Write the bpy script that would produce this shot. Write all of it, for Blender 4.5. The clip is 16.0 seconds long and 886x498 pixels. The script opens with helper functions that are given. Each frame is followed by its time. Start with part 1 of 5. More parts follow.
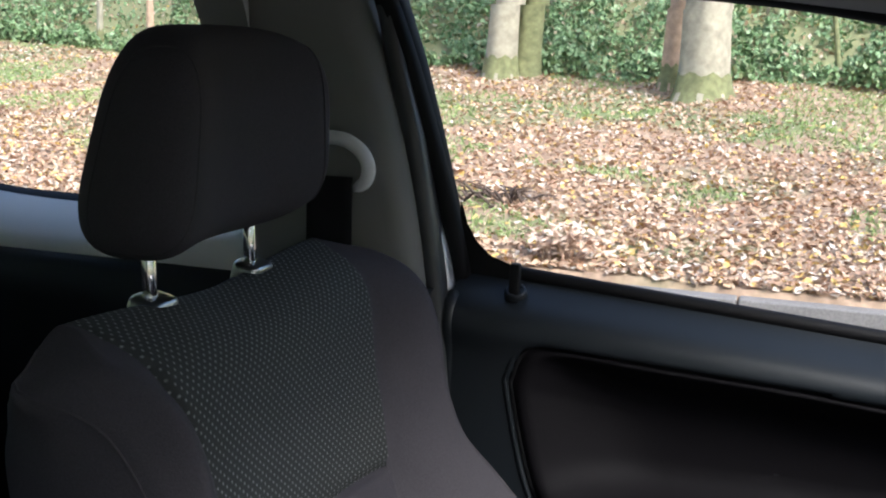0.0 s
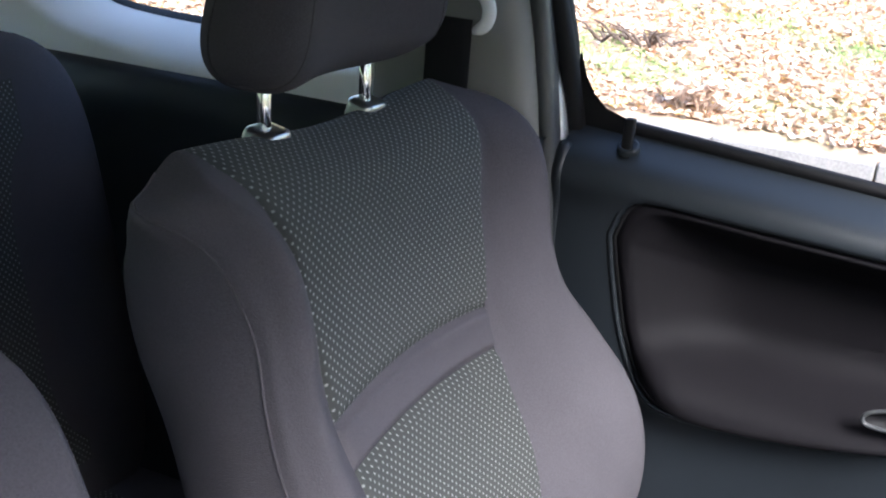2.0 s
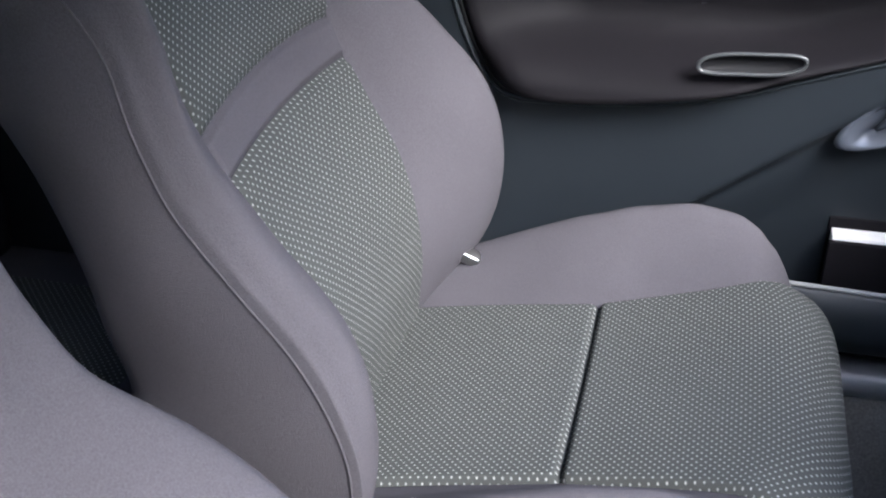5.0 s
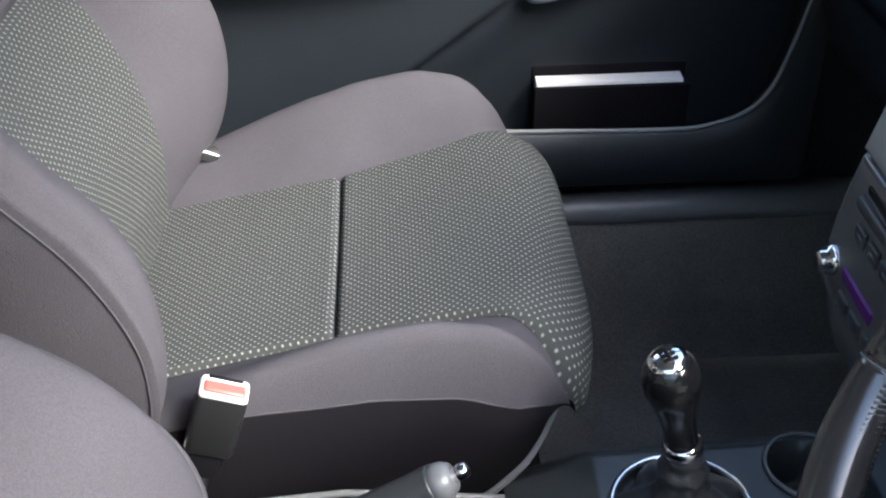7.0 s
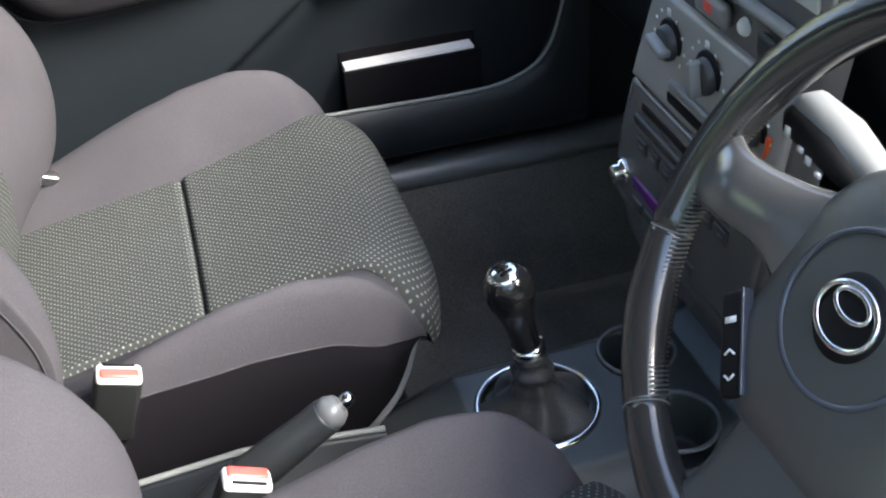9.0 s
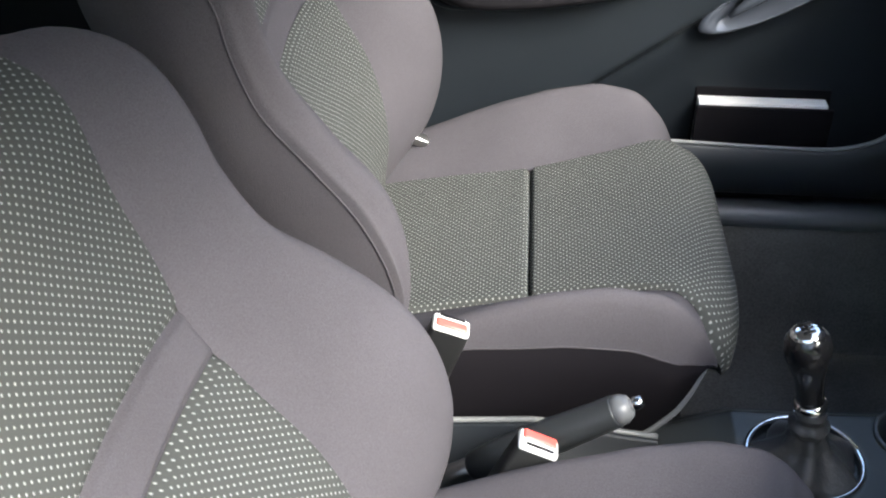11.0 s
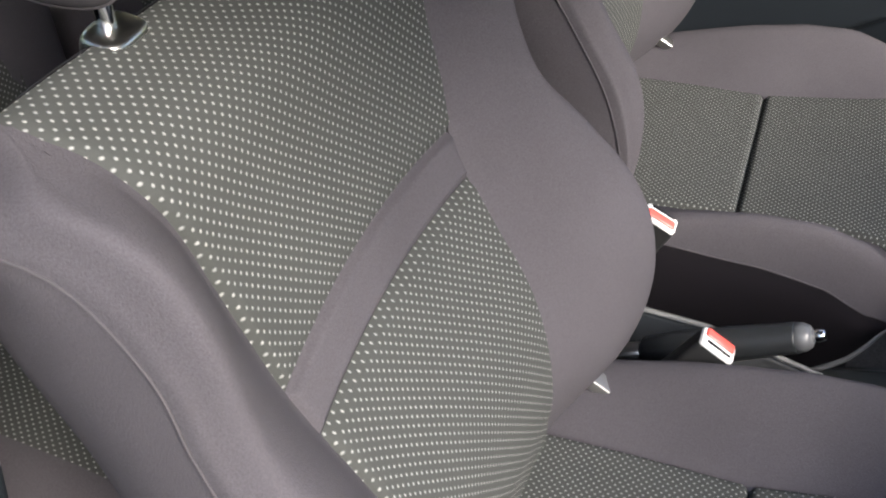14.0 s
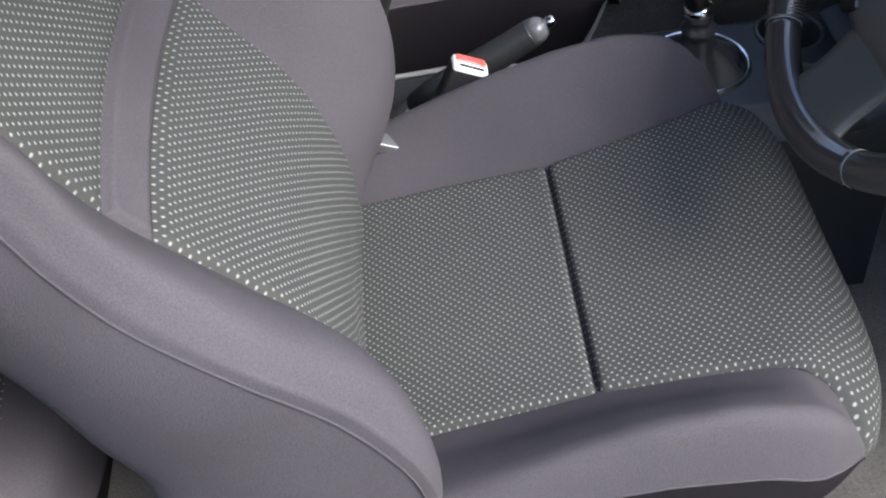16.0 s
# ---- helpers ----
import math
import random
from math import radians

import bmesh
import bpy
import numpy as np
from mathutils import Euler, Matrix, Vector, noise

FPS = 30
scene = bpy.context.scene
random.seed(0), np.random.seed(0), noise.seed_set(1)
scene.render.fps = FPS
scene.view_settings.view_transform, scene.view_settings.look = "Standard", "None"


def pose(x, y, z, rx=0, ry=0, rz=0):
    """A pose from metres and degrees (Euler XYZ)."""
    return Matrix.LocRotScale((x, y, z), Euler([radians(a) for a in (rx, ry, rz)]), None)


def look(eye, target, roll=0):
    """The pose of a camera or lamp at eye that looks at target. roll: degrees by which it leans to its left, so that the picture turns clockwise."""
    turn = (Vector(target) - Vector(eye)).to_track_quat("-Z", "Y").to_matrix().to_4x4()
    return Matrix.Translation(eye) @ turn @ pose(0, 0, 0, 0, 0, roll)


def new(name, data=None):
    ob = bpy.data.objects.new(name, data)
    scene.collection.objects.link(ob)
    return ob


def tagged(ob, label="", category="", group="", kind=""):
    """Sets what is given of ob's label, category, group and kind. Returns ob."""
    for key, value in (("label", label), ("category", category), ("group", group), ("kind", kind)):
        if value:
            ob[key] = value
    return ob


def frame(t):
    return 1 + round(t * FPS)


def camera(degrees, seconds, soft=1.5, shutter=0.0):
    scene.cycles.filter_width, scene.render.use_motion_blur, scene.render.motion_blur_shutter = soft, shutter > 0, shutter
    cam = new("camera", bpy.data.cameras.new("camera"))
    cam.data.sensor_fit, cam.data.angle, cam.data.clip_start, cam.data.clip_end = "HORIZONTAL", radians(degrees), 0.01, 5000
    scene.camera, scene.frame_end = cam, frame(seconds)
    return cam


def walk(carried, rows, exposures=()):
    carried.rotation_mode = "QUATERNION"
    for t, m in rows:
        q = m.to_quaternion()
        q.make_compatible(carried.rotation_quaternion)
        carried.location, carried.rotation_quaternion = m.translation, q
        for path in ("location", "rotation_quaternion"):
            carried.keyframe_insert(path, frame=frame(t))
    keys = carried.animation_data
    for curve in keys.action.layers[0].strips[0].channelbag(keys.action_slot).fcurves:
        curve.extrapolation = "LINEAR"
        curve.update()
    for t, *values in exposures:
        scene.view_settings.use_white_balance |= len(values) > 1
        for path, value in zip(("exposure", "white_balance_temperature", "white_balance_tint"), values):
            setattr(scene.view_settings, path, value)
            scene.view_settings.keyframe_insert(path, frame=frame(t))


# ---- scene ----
import functools

cam = camera(44.0, 16.0, 2.1)
EXPOSURES = [(0, 1.5, 6150, 9), (1.5, 2.4, 6050, 10), (2.5, 2.9, 5900, 12), (3.5, 2.9, 5850, 12), (6, 2.78, 6150, 10), (8, 3.0, 6500, 7), (10.5, 2.95, 6600, 6), (12, 2.75, 6600, 6), (13, 2.35, 6800, 9), (14, 2.25, 6800, 11), (15, 2.25, 6500, 11), (16, 2.25, 6350, 12)]
PATH = [
    (0, (0.3371, -0.4696, 1.0247), (0.0490, 0.4739, 0.8609), 2.50),
    (0.5, (0.3487, -0.4591, 1.0317), (0.0140, 0.4615, 0.8303), 4.10),
    (1, (0.3424, -0.4480, 1.0313), (-0.0102, 0.4598, 0.8041), 4.48),
    (1.5, (0.3381, -0.4566, 1.0387), (-0.0238, 0.4345, 0.7649), 6.35),
    (2, (0.3571, -0.4721, 1.0381), (-0.0165, 0.4002, 0.7225), 5.42),
    (2.5, (0.3569, -0.4803, 1.0238), (0.0053, 0.3880, 0.6739), 4.86),
    (3, (0.3634, -0.4886, 1.0038), (0.0265, 0.3750, 0.6285), 3.49),
    (3.5, (0.3674, -0.4861, 0.9904), (0.0434, 0.3657, 0.5787), 2.77),
    (3.7, (0.3666, -0.4816, 0.9984), (0.0559, 0.3574, 0.5517), 2.37),
    (5.8, (0.3718, -0.5356, 0.9917), (0.2510, 0.2984, 0.4534), -0.40),
    (6, (0.3626, -0.5394, 0.9994), (0.2705, 0.2864, 0.4430), 0.13),
    (6.5, (0.3620, -0.5607, 1.0002), (0.3275, 0.2537, 0.4210), -0.80),
    (7, (0.3573, -0.5887, 1.0053), (0.3925, 0.2240, 0.4236), -0.95),
    (7.5, (0.3436, -0.6207, 0.9983), (0.4423, 0.1881, 0.4184), -3.20),
    (8, (0.3277, -0.6450, 1.0283), (0.5143, 0.1369, 0.4336), -3.64),
    (8.2, (0.3372, -0.6533, 1.0175), (0.5409, 0.1307, 0.4312), -4.63),
    (10.3, (0.2606, -0.7868, 1.0929), (0.3704, 0.0158, 0.5066), -0.46),
    (10.5, (0.2585, -0.7788, 1.0867), (0.3186, 0.0211, 0.4897), -1.03),
    (11, (0.2591, -0.8033, 1.1343), (0.2028, 0.0052, 0.5484), 0.23),
    (11.5, (0.2293, -0.8324, 1.1841), (0.1197, -0.0248, 0.6047), 2.80),
    (12, (0.2032, -0.8345, 1.1892), (0.0263, -0.0263, 0.6275), 4.73),
    (12.5, (0.1864, -0.8436, 1.1823), (-0.0340, -0.0721, 0.5854), 7.09),
    (13, (0.1906, -0.8726, 1.1775), (-0.0264, -0.1242, 0.5508), 9.99),
    (13.5, (0.1972, -0.8798, 1.1538), (-0.0122, -0.1434, 0.5105), 10.34),
    (14, (0.2032, -0.8970, 1.1493), (0.0296, -0.1731, 0.4815), 9.63),
    (14.5, (0.2135, -0.9083, 1.1265), (0.0948, -0.1923, 0.4386), 7.20),
    (15, (0.2247, -0.9287, 1.1189), (0.1491, -0.2332, 0.4044), 3.34),
    (15.5, (0.2271, -0.9573, 1.1117), (0.1985, -0.2735, 0.3826), -1.17),
    (15.8, (0.2451, -0.9947, 1.1316), (0.2257, -0.3220, 0.3920), -4.74),
    (16, (0.2233, -1.0117, 1.1137), (0.2461, -0.3312, 0.3813), -4.47),
]
walk(cam, [(t, look(eye, target, roll)) for t, eye, target, roll in PATH], EXPOSURES)

# ---------------------------------------------------------------- world and light
world = bpy.data.worlds.new("sky")
scene.world = world
world.use_nodes = True
wn = world.node_tree.nodes
sky = wn.new("ShaderNodeTexSky")
sky.sky_type = "NISHITA"
sky.sun_disc = False
sky.sun_elevation, sky.sun_rotation = radians(41), radians(129)
sky.dust_density, sky.air_density = 2.5, 0.9
wn["Background"].inputs[1].default_value = 0.145
world.node_tree.links.new(sky.outputs[0], wn["Background"].inputs[0])
sun = new("sun", bpy.data.lights.new("sun", "SUN"))
sun.data.energy, sun.data.angle, sun.data.color = 1.6, radians(26), (1, 0.98, 0.95)
sun.matrix_world = look((0, 0, 10), (-0.62, 0.50, 9.30))


# ---------------------------------------------------------------- materials
def material(name, color, rough=0.8, metal=0.0, grain=0.1, scale=400.0, bump=0.1, stain=0.12, gloss=0.5):
    m = bpy.data.materials.new(name)
    m.use_nodes = True
    n, l = m.node_tree.nodes, m.node_tree.links
    p = n["Principled BSDF"]
    p.inputs["Roughness"].default_value, p.inputs["Metallic"].default_value = rough, metal
    p.inputs["Specular IOR Level"].default_value = gloss
    co = n.new("ShaderNodeTexCoord")
    fine, wide = n.new("ShaderNodeTexNoise"), n.new("ShaderNodeTexNoise")
    fine.inputs["Scale"].default_value, wide.inputs["Scale"].default_value = scale, 7.0
    fine.inputs["Detail"].default_value = wide.inputs["Detail"].default_value = 4.0
    l.new(co.outputs["Object"], fine.inputs["Vector"]), l.new(co.outputs["Object"], wide.inputs["Vector"])
    add = n.new("ShaderNodeMath")
    add.operation = "MULTIPLY_ADD"
    add.inputs[1].default_value, add.inputs[2].default_value = grain * 2, 1 - grain
    l.new(fine.outputs[0], add.inputs[0])
    two = n.new("ShaderNodeMath")
    two.operation = "MULTIPLY_ADD"
    two.inputs[1].default_value, two.inputs[2].default_value = stain * 2, 1 - stain
    l.new(wide.outputs[0], two.inputs[0])
    mul = n.new("ShaderNodeMath")
    mul.operation = "MULTIPLY"
    l.new(add.outputs[0], mul.inputs[0]), l.new(two.outputs[0], mul.inputs[1])
    tint = n.new("ShaderNodeVectorMath")
    tint.operation = "SCALE"
    tint.inputs[0].default_value = color
    l.new(mul.outputs[0], tint.inputs["Scale"])
    l.new(tint.outputs[0], p.inputs["Base Color"])
    if bump:
        b = n.new("ShaderNodeBump")
        b.inputs["Strength"].default_value, b.inputs["Distance"].default_value = bump, 0.001
        l.new(fine.outputs[0], b.inputs["Height"]), l.new(b.outputs[0], p.inputs["Normal"])
    return m


def dotted_material(name, base, dot, pitch=0.0083):
    """Woven seat cloth: staggered light dots on a dark ground, by the sheet's uv in metres."""
    m = material(name, base, 0.92, 0, 0.15, 1500, 0, 0.12, 0.2)
    n, l = m.node_tree.nodes, m.node_tree.links
    p = n["Principled BSDF"]
    ground = p.inputs["Base Color"].links[0].from_socket
    uv = n.new("ShaderNodeUVMap")
    size = n.new("ShaderNodeVectorMath")
    size.operation = "SCALE"
    size.inputs["Scale"].default_value = 1 / pitch
    l.new(uv.outputs[0], size.inputs[0])
    near = []
    for shift in (0.0, 0.5):
        move, frac, off, flat, far = [n.new("ShaderNodeVectorMath") for _ in range(5)]
        move.operation, frac.operation, off.operation, flat.operation, far.operation = "ADD", "FRACTION", "SUBTRACT", "MULTIPLY", "LENGTH"
        move.inputs[1].default_value = (shift, shift, 0)
        off.inputs[1].default_value = (0.5, 0.5, 0)
        flat.inputs[1].default_value = (1.12, 0.95, 0)
        l.new(size.outputs[0], move.inputs[0]), l.new(move.outputs[0], frac.inputs[0])
        l.new(frac.outputs[0], off.inputs[0]), l.new(off.outputs[0], flat.inputs[0]), l.new(flat.outputs[0], far.inputs[0])
        near.append(far.outputs["Value"])
    least = n.new("ShaderNodeMath")
    least.operation = "MINIMUM"
    l.new(near[0], least.inputs[0]), l.new(near[1], least.inputs[1])
    ramp = n.new("ShaderNodeMapRange")
    ramp.interpolation_type = "SMOOTHSTEP"
    ramp.inputs["From Min"].default_value, ramp.inputs["From Max"].default_value = 0.055, 0.19
    ramp.inputs["To Min"].default_value, ramp.inputs["To Max"].default_value = 1.0, 0.0
    l.new(least.outputs[0], ramp.inputs["Value"])
    mix = n.new("ShaderNodeMix")
    mix.data_type = "RGBA"
    l.new(ramp.outputs[0], mix.inputs["Factor"]), l.new(ground, mix.inputs["A"])
    mix.inputs["B"].default_value = (*dot, 1)
    l.new(mix.outputs["Result"], p.inputs["Base Color"])
    b = n.new("ShaderNodeBump")
    b.inputs["Strength"].default_value, b.inputs["Distance"].default_value = 0.6, 0.0012
    l.new(ramp.outputs[0], b.inputs["Height"]), l.new(b.outputs[0], p.inputs["Normal"])
    return m


FABRIC = material("plain grey cloth", (0.0660, 0.0620, 0.0695), 0.95, 0, 0.32, 750, 0.5, 0.2, 0.15)
RADIO_GREY = material("dark satin radio plastic", (0.095, 0.095, 0.093), 0.24, 0, 0.1, 1500, 0.1, 0.12, 0.8)
BOOT = material("creased boot leather", (0.05, 0.05, 0.05), 0.42, 0, 0.3, 300, 0.5, 0.2)
GUIDE_GREY = material("satin grey guide plastic", (0.085, 0.085, 0.083), 0.28, 0, 0.04, 900, 0.0, 0.05, 0.7)
GLOSS_BLACK = material("glossy black plastic", (0.010, 0.010, 0.011), 0.16, 0, 0.05, 900, 0.02, 0.05, 0.6)
HUB_GREY = material("grey moulded hub plastic", (0.050, 0.053, 0.052), 0.36, 0, 0.12, 1800, 0.15, 0.12, 0.9)
SIDE_CLOTH = material("black side cloth", (0.0110, 0.0098, 0.0120), 0.95, 0, 0.16, 1400, 0.3, 0.12, 0.08)
PIPING = material("grey seam cord", (0.054, 0.050, 0.056), 0.9, 0, 0.1, 1400, 0.1)
DOTTED = dotted_material("dotted cloth", (0.047, 0.0500, 0.0475), (0.25, 0.26, 0.25))
PLASTIC = material("dark grained plastic", (0.0118, 0.0152, 0.0190), 0.42, 0, 0.15, 1800, 0.2, 0.15, 0.36)
SOFT_PLASTIC = material("soft black vinyl", (0.0068, 0.0062, 0.0075), 0.6, 0, 0.15, 1500, 0.3, 0.12, 0.08)
BLACK = material("black rubber", (0.006, 0.006, 0.007), 0.6, 0, 0.1, 900, 0.1, 0.12, 0.2)
LEATHER = material("worn black leather", (0.024, 0.024, 0.0245), 0.16, 0, 0.2, 900, 0.08, 0.12, 1.0)
BUCKLE_GREY = material("dark grained buckle plastic", (0.016, 0.0165, 0.017), 0.4, 0, 0.1, 1500, 0.2, 0.12, 0.4)
HANDBRAKE_GREY = material("slate grey grip plastic", (0.028, 0.031, 0.033), 0.36, 0, 0.1, 1500, 0.2, 0.12, 0.45)
SPOKE_GREY = material("silver grey spoke paint", (0.19, 0.19, 0.19), 0.18, 0.55, 0.05, 900, 0.05, 0.06)
SILL_GREY = material("grey sill plastic", (0.12, 0.125, 0.13), 0.3, 0, 0.1, 1500, 0.15, 0.15)
CONSOLE_GREY = material("grey grained console plastic", (0.045, 0.05, 0.05), 0.32, 0, 0.12, 1600, 0.2, 0.15)
DARK_GREY = material("dark grey plastic", (0.045, 0.048, 0.05), 0.36, 0, 0.1, 1500, 0.2)
GREY_PLASTIC = material("mid grey plastic", (0.22, 0.225, 0.225), 0.34, 0, 0.08, 1500, 0.15)
HVAC_GREY = material("charcoal satin panel", (0.31, 0.306, 0.292), 0.24, 0, 0.08, 1500, 0.1)
CARPET = material("dark carpet", (0.12, 0.116, 0.107), 1.0, 0, 0.55, 300, 0.9, 0.6, 0.1)
CHROME = material("chrome", (0.8, 0.8, 0.8), 0.1, 1, 0, 400, 0, 0.02)
STEEL = material("brushed steel", (0.42, 0.42, 0.41), 0.3, 1, 0.05, 400, 0.05)
LIGHT_TRIM = material("pale grey trim", (0.80, 0.80, 0.79), 0.55, 0, 0.05, 1200, 0.1, 0.05)
PILLAR_TRIM = material("grey pillar trim", (0.22, 0.22, 0.21), 0.5, 0, 0.05, 1200, 0.1, 0.05)
HEADLINING = material("pale headlining cloth", (0.35, 0.35, 0.34), 0.95, 0, 0.1, 900, 0.2)
SILVER_PAINT = material("silver car paint", (0.6, 0.62, 0.65), 0.3, 0.6, 0.03, 900, 0)
BLUE_SILVER = material("silver blue plastic", (0.075, 0.085, 0.105), 0.25, 0.3, 0.05, 900, 0.05)
RED = material("red button", (0.75, 0.10, 0.08), 0.3, 0, 0.03, 900, 0)
ORANGE = material("orange red ring", (0.8, 0.12, 0.03), 0.5, 0, 0.03, 900, 0)
WHITE = material("white print", (0.8, 0.8, 0.8), 0.5, 0, 0.02, 900, 0, 0.02)
PAPER = material("white page edges", (0.85, 0.84, 0.82), 0.8, 0, 0.06, 900, 0.1, 0.03)
PURPLE = material("purple display", (0.11, 0.016, 0.18), 0.25, 0, 0.05, 900, 0)
SCREEN = material("pale grey display", (0.6, 0.62, 0.58), 0.25, 0, 0.02, 900, 0, 0.03)
WEBBING = material("black belt webbing", (0.010, 0.010, 0.012), 0.8, 0, 0.2, 1200, 0.3, 0.12, 0.2)


def glass_material(name):
    m = bpy.data.materials.new(name)
    m.use_nodes = True
    p = m.node_tree.nodes["Principled BSDF"]
    p.inputs["Transmission Weight"].default_value, p.inputs["Roughness"].default_value = 1.0, 0.0
    p.inputs["IOR"].default_value, p.inputs["Base Color"].default_value = 1.02, (0.95, 0.98, 0.97, 1)
    return m


GLASS = glass_material("window glass")


# ---------------------------------------------------------------- helpers of this scene
def empty(name, at=(0, 0, 0)):
    ob = new(name)
    ob.location = at
    return ob


def part(name, bm, material, parent=None, label="", smooth=True):
    me = bpy.data.meshes.new(name)
    bm.to_mesh(me)
    bm.free()
    for f in me.polygons:
        f.use_smooth = smooth
    me.materials.append(material)
    ob = new(name, me)
    ob.parent = parent
    return tagged(ob, label)


def sheet(P, uv=None, close=False):
    """A bmesh from a grid of points, rows by columns, with uv in metres."""
    bm = bmesh.new()
    layer = bm.loops.layers.uv.new("uv") if uv is not None else None
    vs = [[bm.verts.new(p) for p in row] for row in P]
    for i in range(len(P) - 1):
        for j in range(len(P[0]) - (0 if close else 1)):
            k = (j + 1) % len(P[0])
            f = bm.faces.new((vs[i][j], vs[i][k], vs[i + 1][k], vs[i + 1][j]))
            if layer is not None:
                for loop, (a, b) in zip(f.loops, ((i, j), (i, k), (i + 1, k), (i + 1, j))):
                    loop[layer].uv = uv[a][b]
    return bm


def spline(points, n):
    """n points at even steps on a Catmull-Rom curve through the points."""
    p = np.array(points, float)
    q = np.vstack([2 * p[0] - p[1], p, 2 * p[-1] - p[-2]])
    out = []
    for t in np.linspace(0, len(p) - 1 - 1e-9, n):
        i, f = int(t), t - int(t)
        a, b, c, d = q[i:i + 4]
        out.append(0.5 * (2 * b + (c - a) * f + (2 * a - 5 * b + 4 * c - d) * f * f + (3 * b - a - 3 * c + d) * f ** 3))
    return np.array(out)


def block(x0, x1, y0, y1, z0, z1, bevel=0.0):
    bm = bmesh.new()
    bmesh.ops.create_cube(bm, size=1, matrix=Matrix.Translation(((x0 + x1) / 2, (y0 + y1) / 2, (z0 + z1) / 2)) @ Matrix.Diagonal((x1 - x0, y1 - y0, z1 - z0, 1)))
    if bevel:
        bmesh.ops.bevel(bm, geom=bm.edges[:], offset=bevel, segments=3, affect="EDGES", profile=0.5)
    return bm


def tube(points, radius, sides=10, ends=True):
    """A round bar along a list of points; radius may vary along it."""
    p = [Vector(q) for q in points]
    rad = radius if hasattr(radius, "__len__") else [radius] * len(p)
    ring, up = [], None
    for i, q in enumerate(p):
        d = (p[min(i + 1, len(p) - 1)] - p[max(i - 1, 0)]).normalized()
        if up is None:
            up = d.orthogonal().normalized()
        up = (up - d * up.dot(d)).normalized()
        side = d.cross(up)
        ring.append([q + (up * math.cos(a) + side * math.sin(a)) * rad[i] for a in np.linspace(0, 2 * math.pi, sides, endpoint=False)])
    bm = sheet(ring, close=True)
    if ends:
        bm.verts.ensure_lookup_table()
        bm.faces.new(bm.verts[:sides][::-1]), bm.faces.new(bm.verts[-sides:])
    return bm


def lerp(v, table):
    return float(np.interp(v, [a for a, b in table], [b for a, b in table]))


def smooth(a, b, v):
    t = min(1.0, max(0.0, (v - a) / (b - a)))
    return t * t * (3 - 2 * t)


def moved(bm, m):
    bmesh.ops.transform(bm, matrix=m, verts=bm.verts[:])
    return bm


def lathe(profile, sides=24, m=None):
    """A turned body round z from (radius, height) pairs."""
    bm = sheet([[(r * math.cos(a), r * math.sin(a), h) for a in np.linspace(0, 2 * math.pi, sides, endpoint=False)] for r, h in profile], close=True)
    bmesh.ops.remove_doubles(bm, verts=bm.verts[:], dist=1e-5)
    return moved(bm, m) if m else bm


def ring(radius, thick, m=None, sides=48, squash=1.0):
    pts = [(radius * math.cos(a), radius * squash * math.sin(a), 0) for a in np.linspace(0, 2 * math.pi, sides + 1)]
    bm = tube(pts, thick, 8, False)
    bmesh.ops.remove_doubles(bm, verts=bm.verts[:], dist=1e-5)
    return moved(bm, m) if m else bm


# ---------------------------------------------------------------- front seats
def table(pairs):
    """A smooth curve through (height, value) pairs, as a function of the height."""
    c = spline(pairs, 260)
    return lambda z: float(np.interp(z, c[:, 0], c[:, 1]))


SPINE = table([(0.27, 0.071), (0.31, 0.0836), (0.35, 0.0886), (0.4, 0.0942), (0.46, 0.0882), (0.52, 0.0702), (0.58, 0.0371), (0.64, 0.0054), (0.7, -0.0119), (0.75, -0.0279), (0.79, -0.0372), (0.82, -0.0455), (0.85, -0.0570), (0.872, -0.0670)])
PANEL_HALF = table([(0.27, 0.1541), (0.31, 0.1479), (0.35, 0.1425), (0.4, 0.1362), (0.46, 0.136), (0.52, 0.1402), (0.58, 0.1442), (0.64, 0.1509), (0.7, 0.1619), (0.75, 0.1689), (0.79, 0.1771), (0.82, 0.186), (0.85, 0.1934), (0.872, 0.1999)])
BACK_HALF = table([(0.27, 0.1892), (0.31, 0.218), (0.35, 0.2502), (0.4, 0.2709), (0.46, 0.276), (0.52, 0.2716), (0.58, 0.2685), (0.64, 0.2539), (0.7, 0.2517), (0.75, 0.2511), (0.79, 0.2506), (0.82, 0.2491), (0.85, 0.2455), (0.872, 0.2025)])
WING = table([(0.27, -0.0191), (0.31, 0.0065), (0.35, 0.0375), (0.4, 0.0599), (0.46, 0.0759), (0.52, 0.082), (0.58, 0.0695), (0.64, 0.0569), (0.7, 0.0474), (0.75, 0.0532), (0.79, 0.0497), (0.82, 0.0384), (0.85, 0.0174), (0.872, 0.0067)])
CORD = table([(0.27, 0.0374), (0.31, 0.0388), (0.35, 0.0446), (0.4, 0.0518), (0.46, 0.0599), (0.52, 0.0526), (0.58, 0.042), (0.64, 0.0224), (0.7, 0.0161), (0.75, 0.0211), (0.79, 0.0094), (0.82, -0.0118), (0.85, -0.0587), (0.872, -0.1083)])
BACK_DEPTH = table([(0.27, 0.1486), (0.31, 0.1494), (0.35, 0.1494), (0.4, 0.1471), (0.46, 0.1409), (0.52, 0.131), (0.58, 0.1173), (0.64, 0.107), (0.7, 0.1135), (0.75, 0.1205), (0.79, 0.119), (0.82, 0.1128), (0.85, 0.1082), (0.872, 0.0887)])


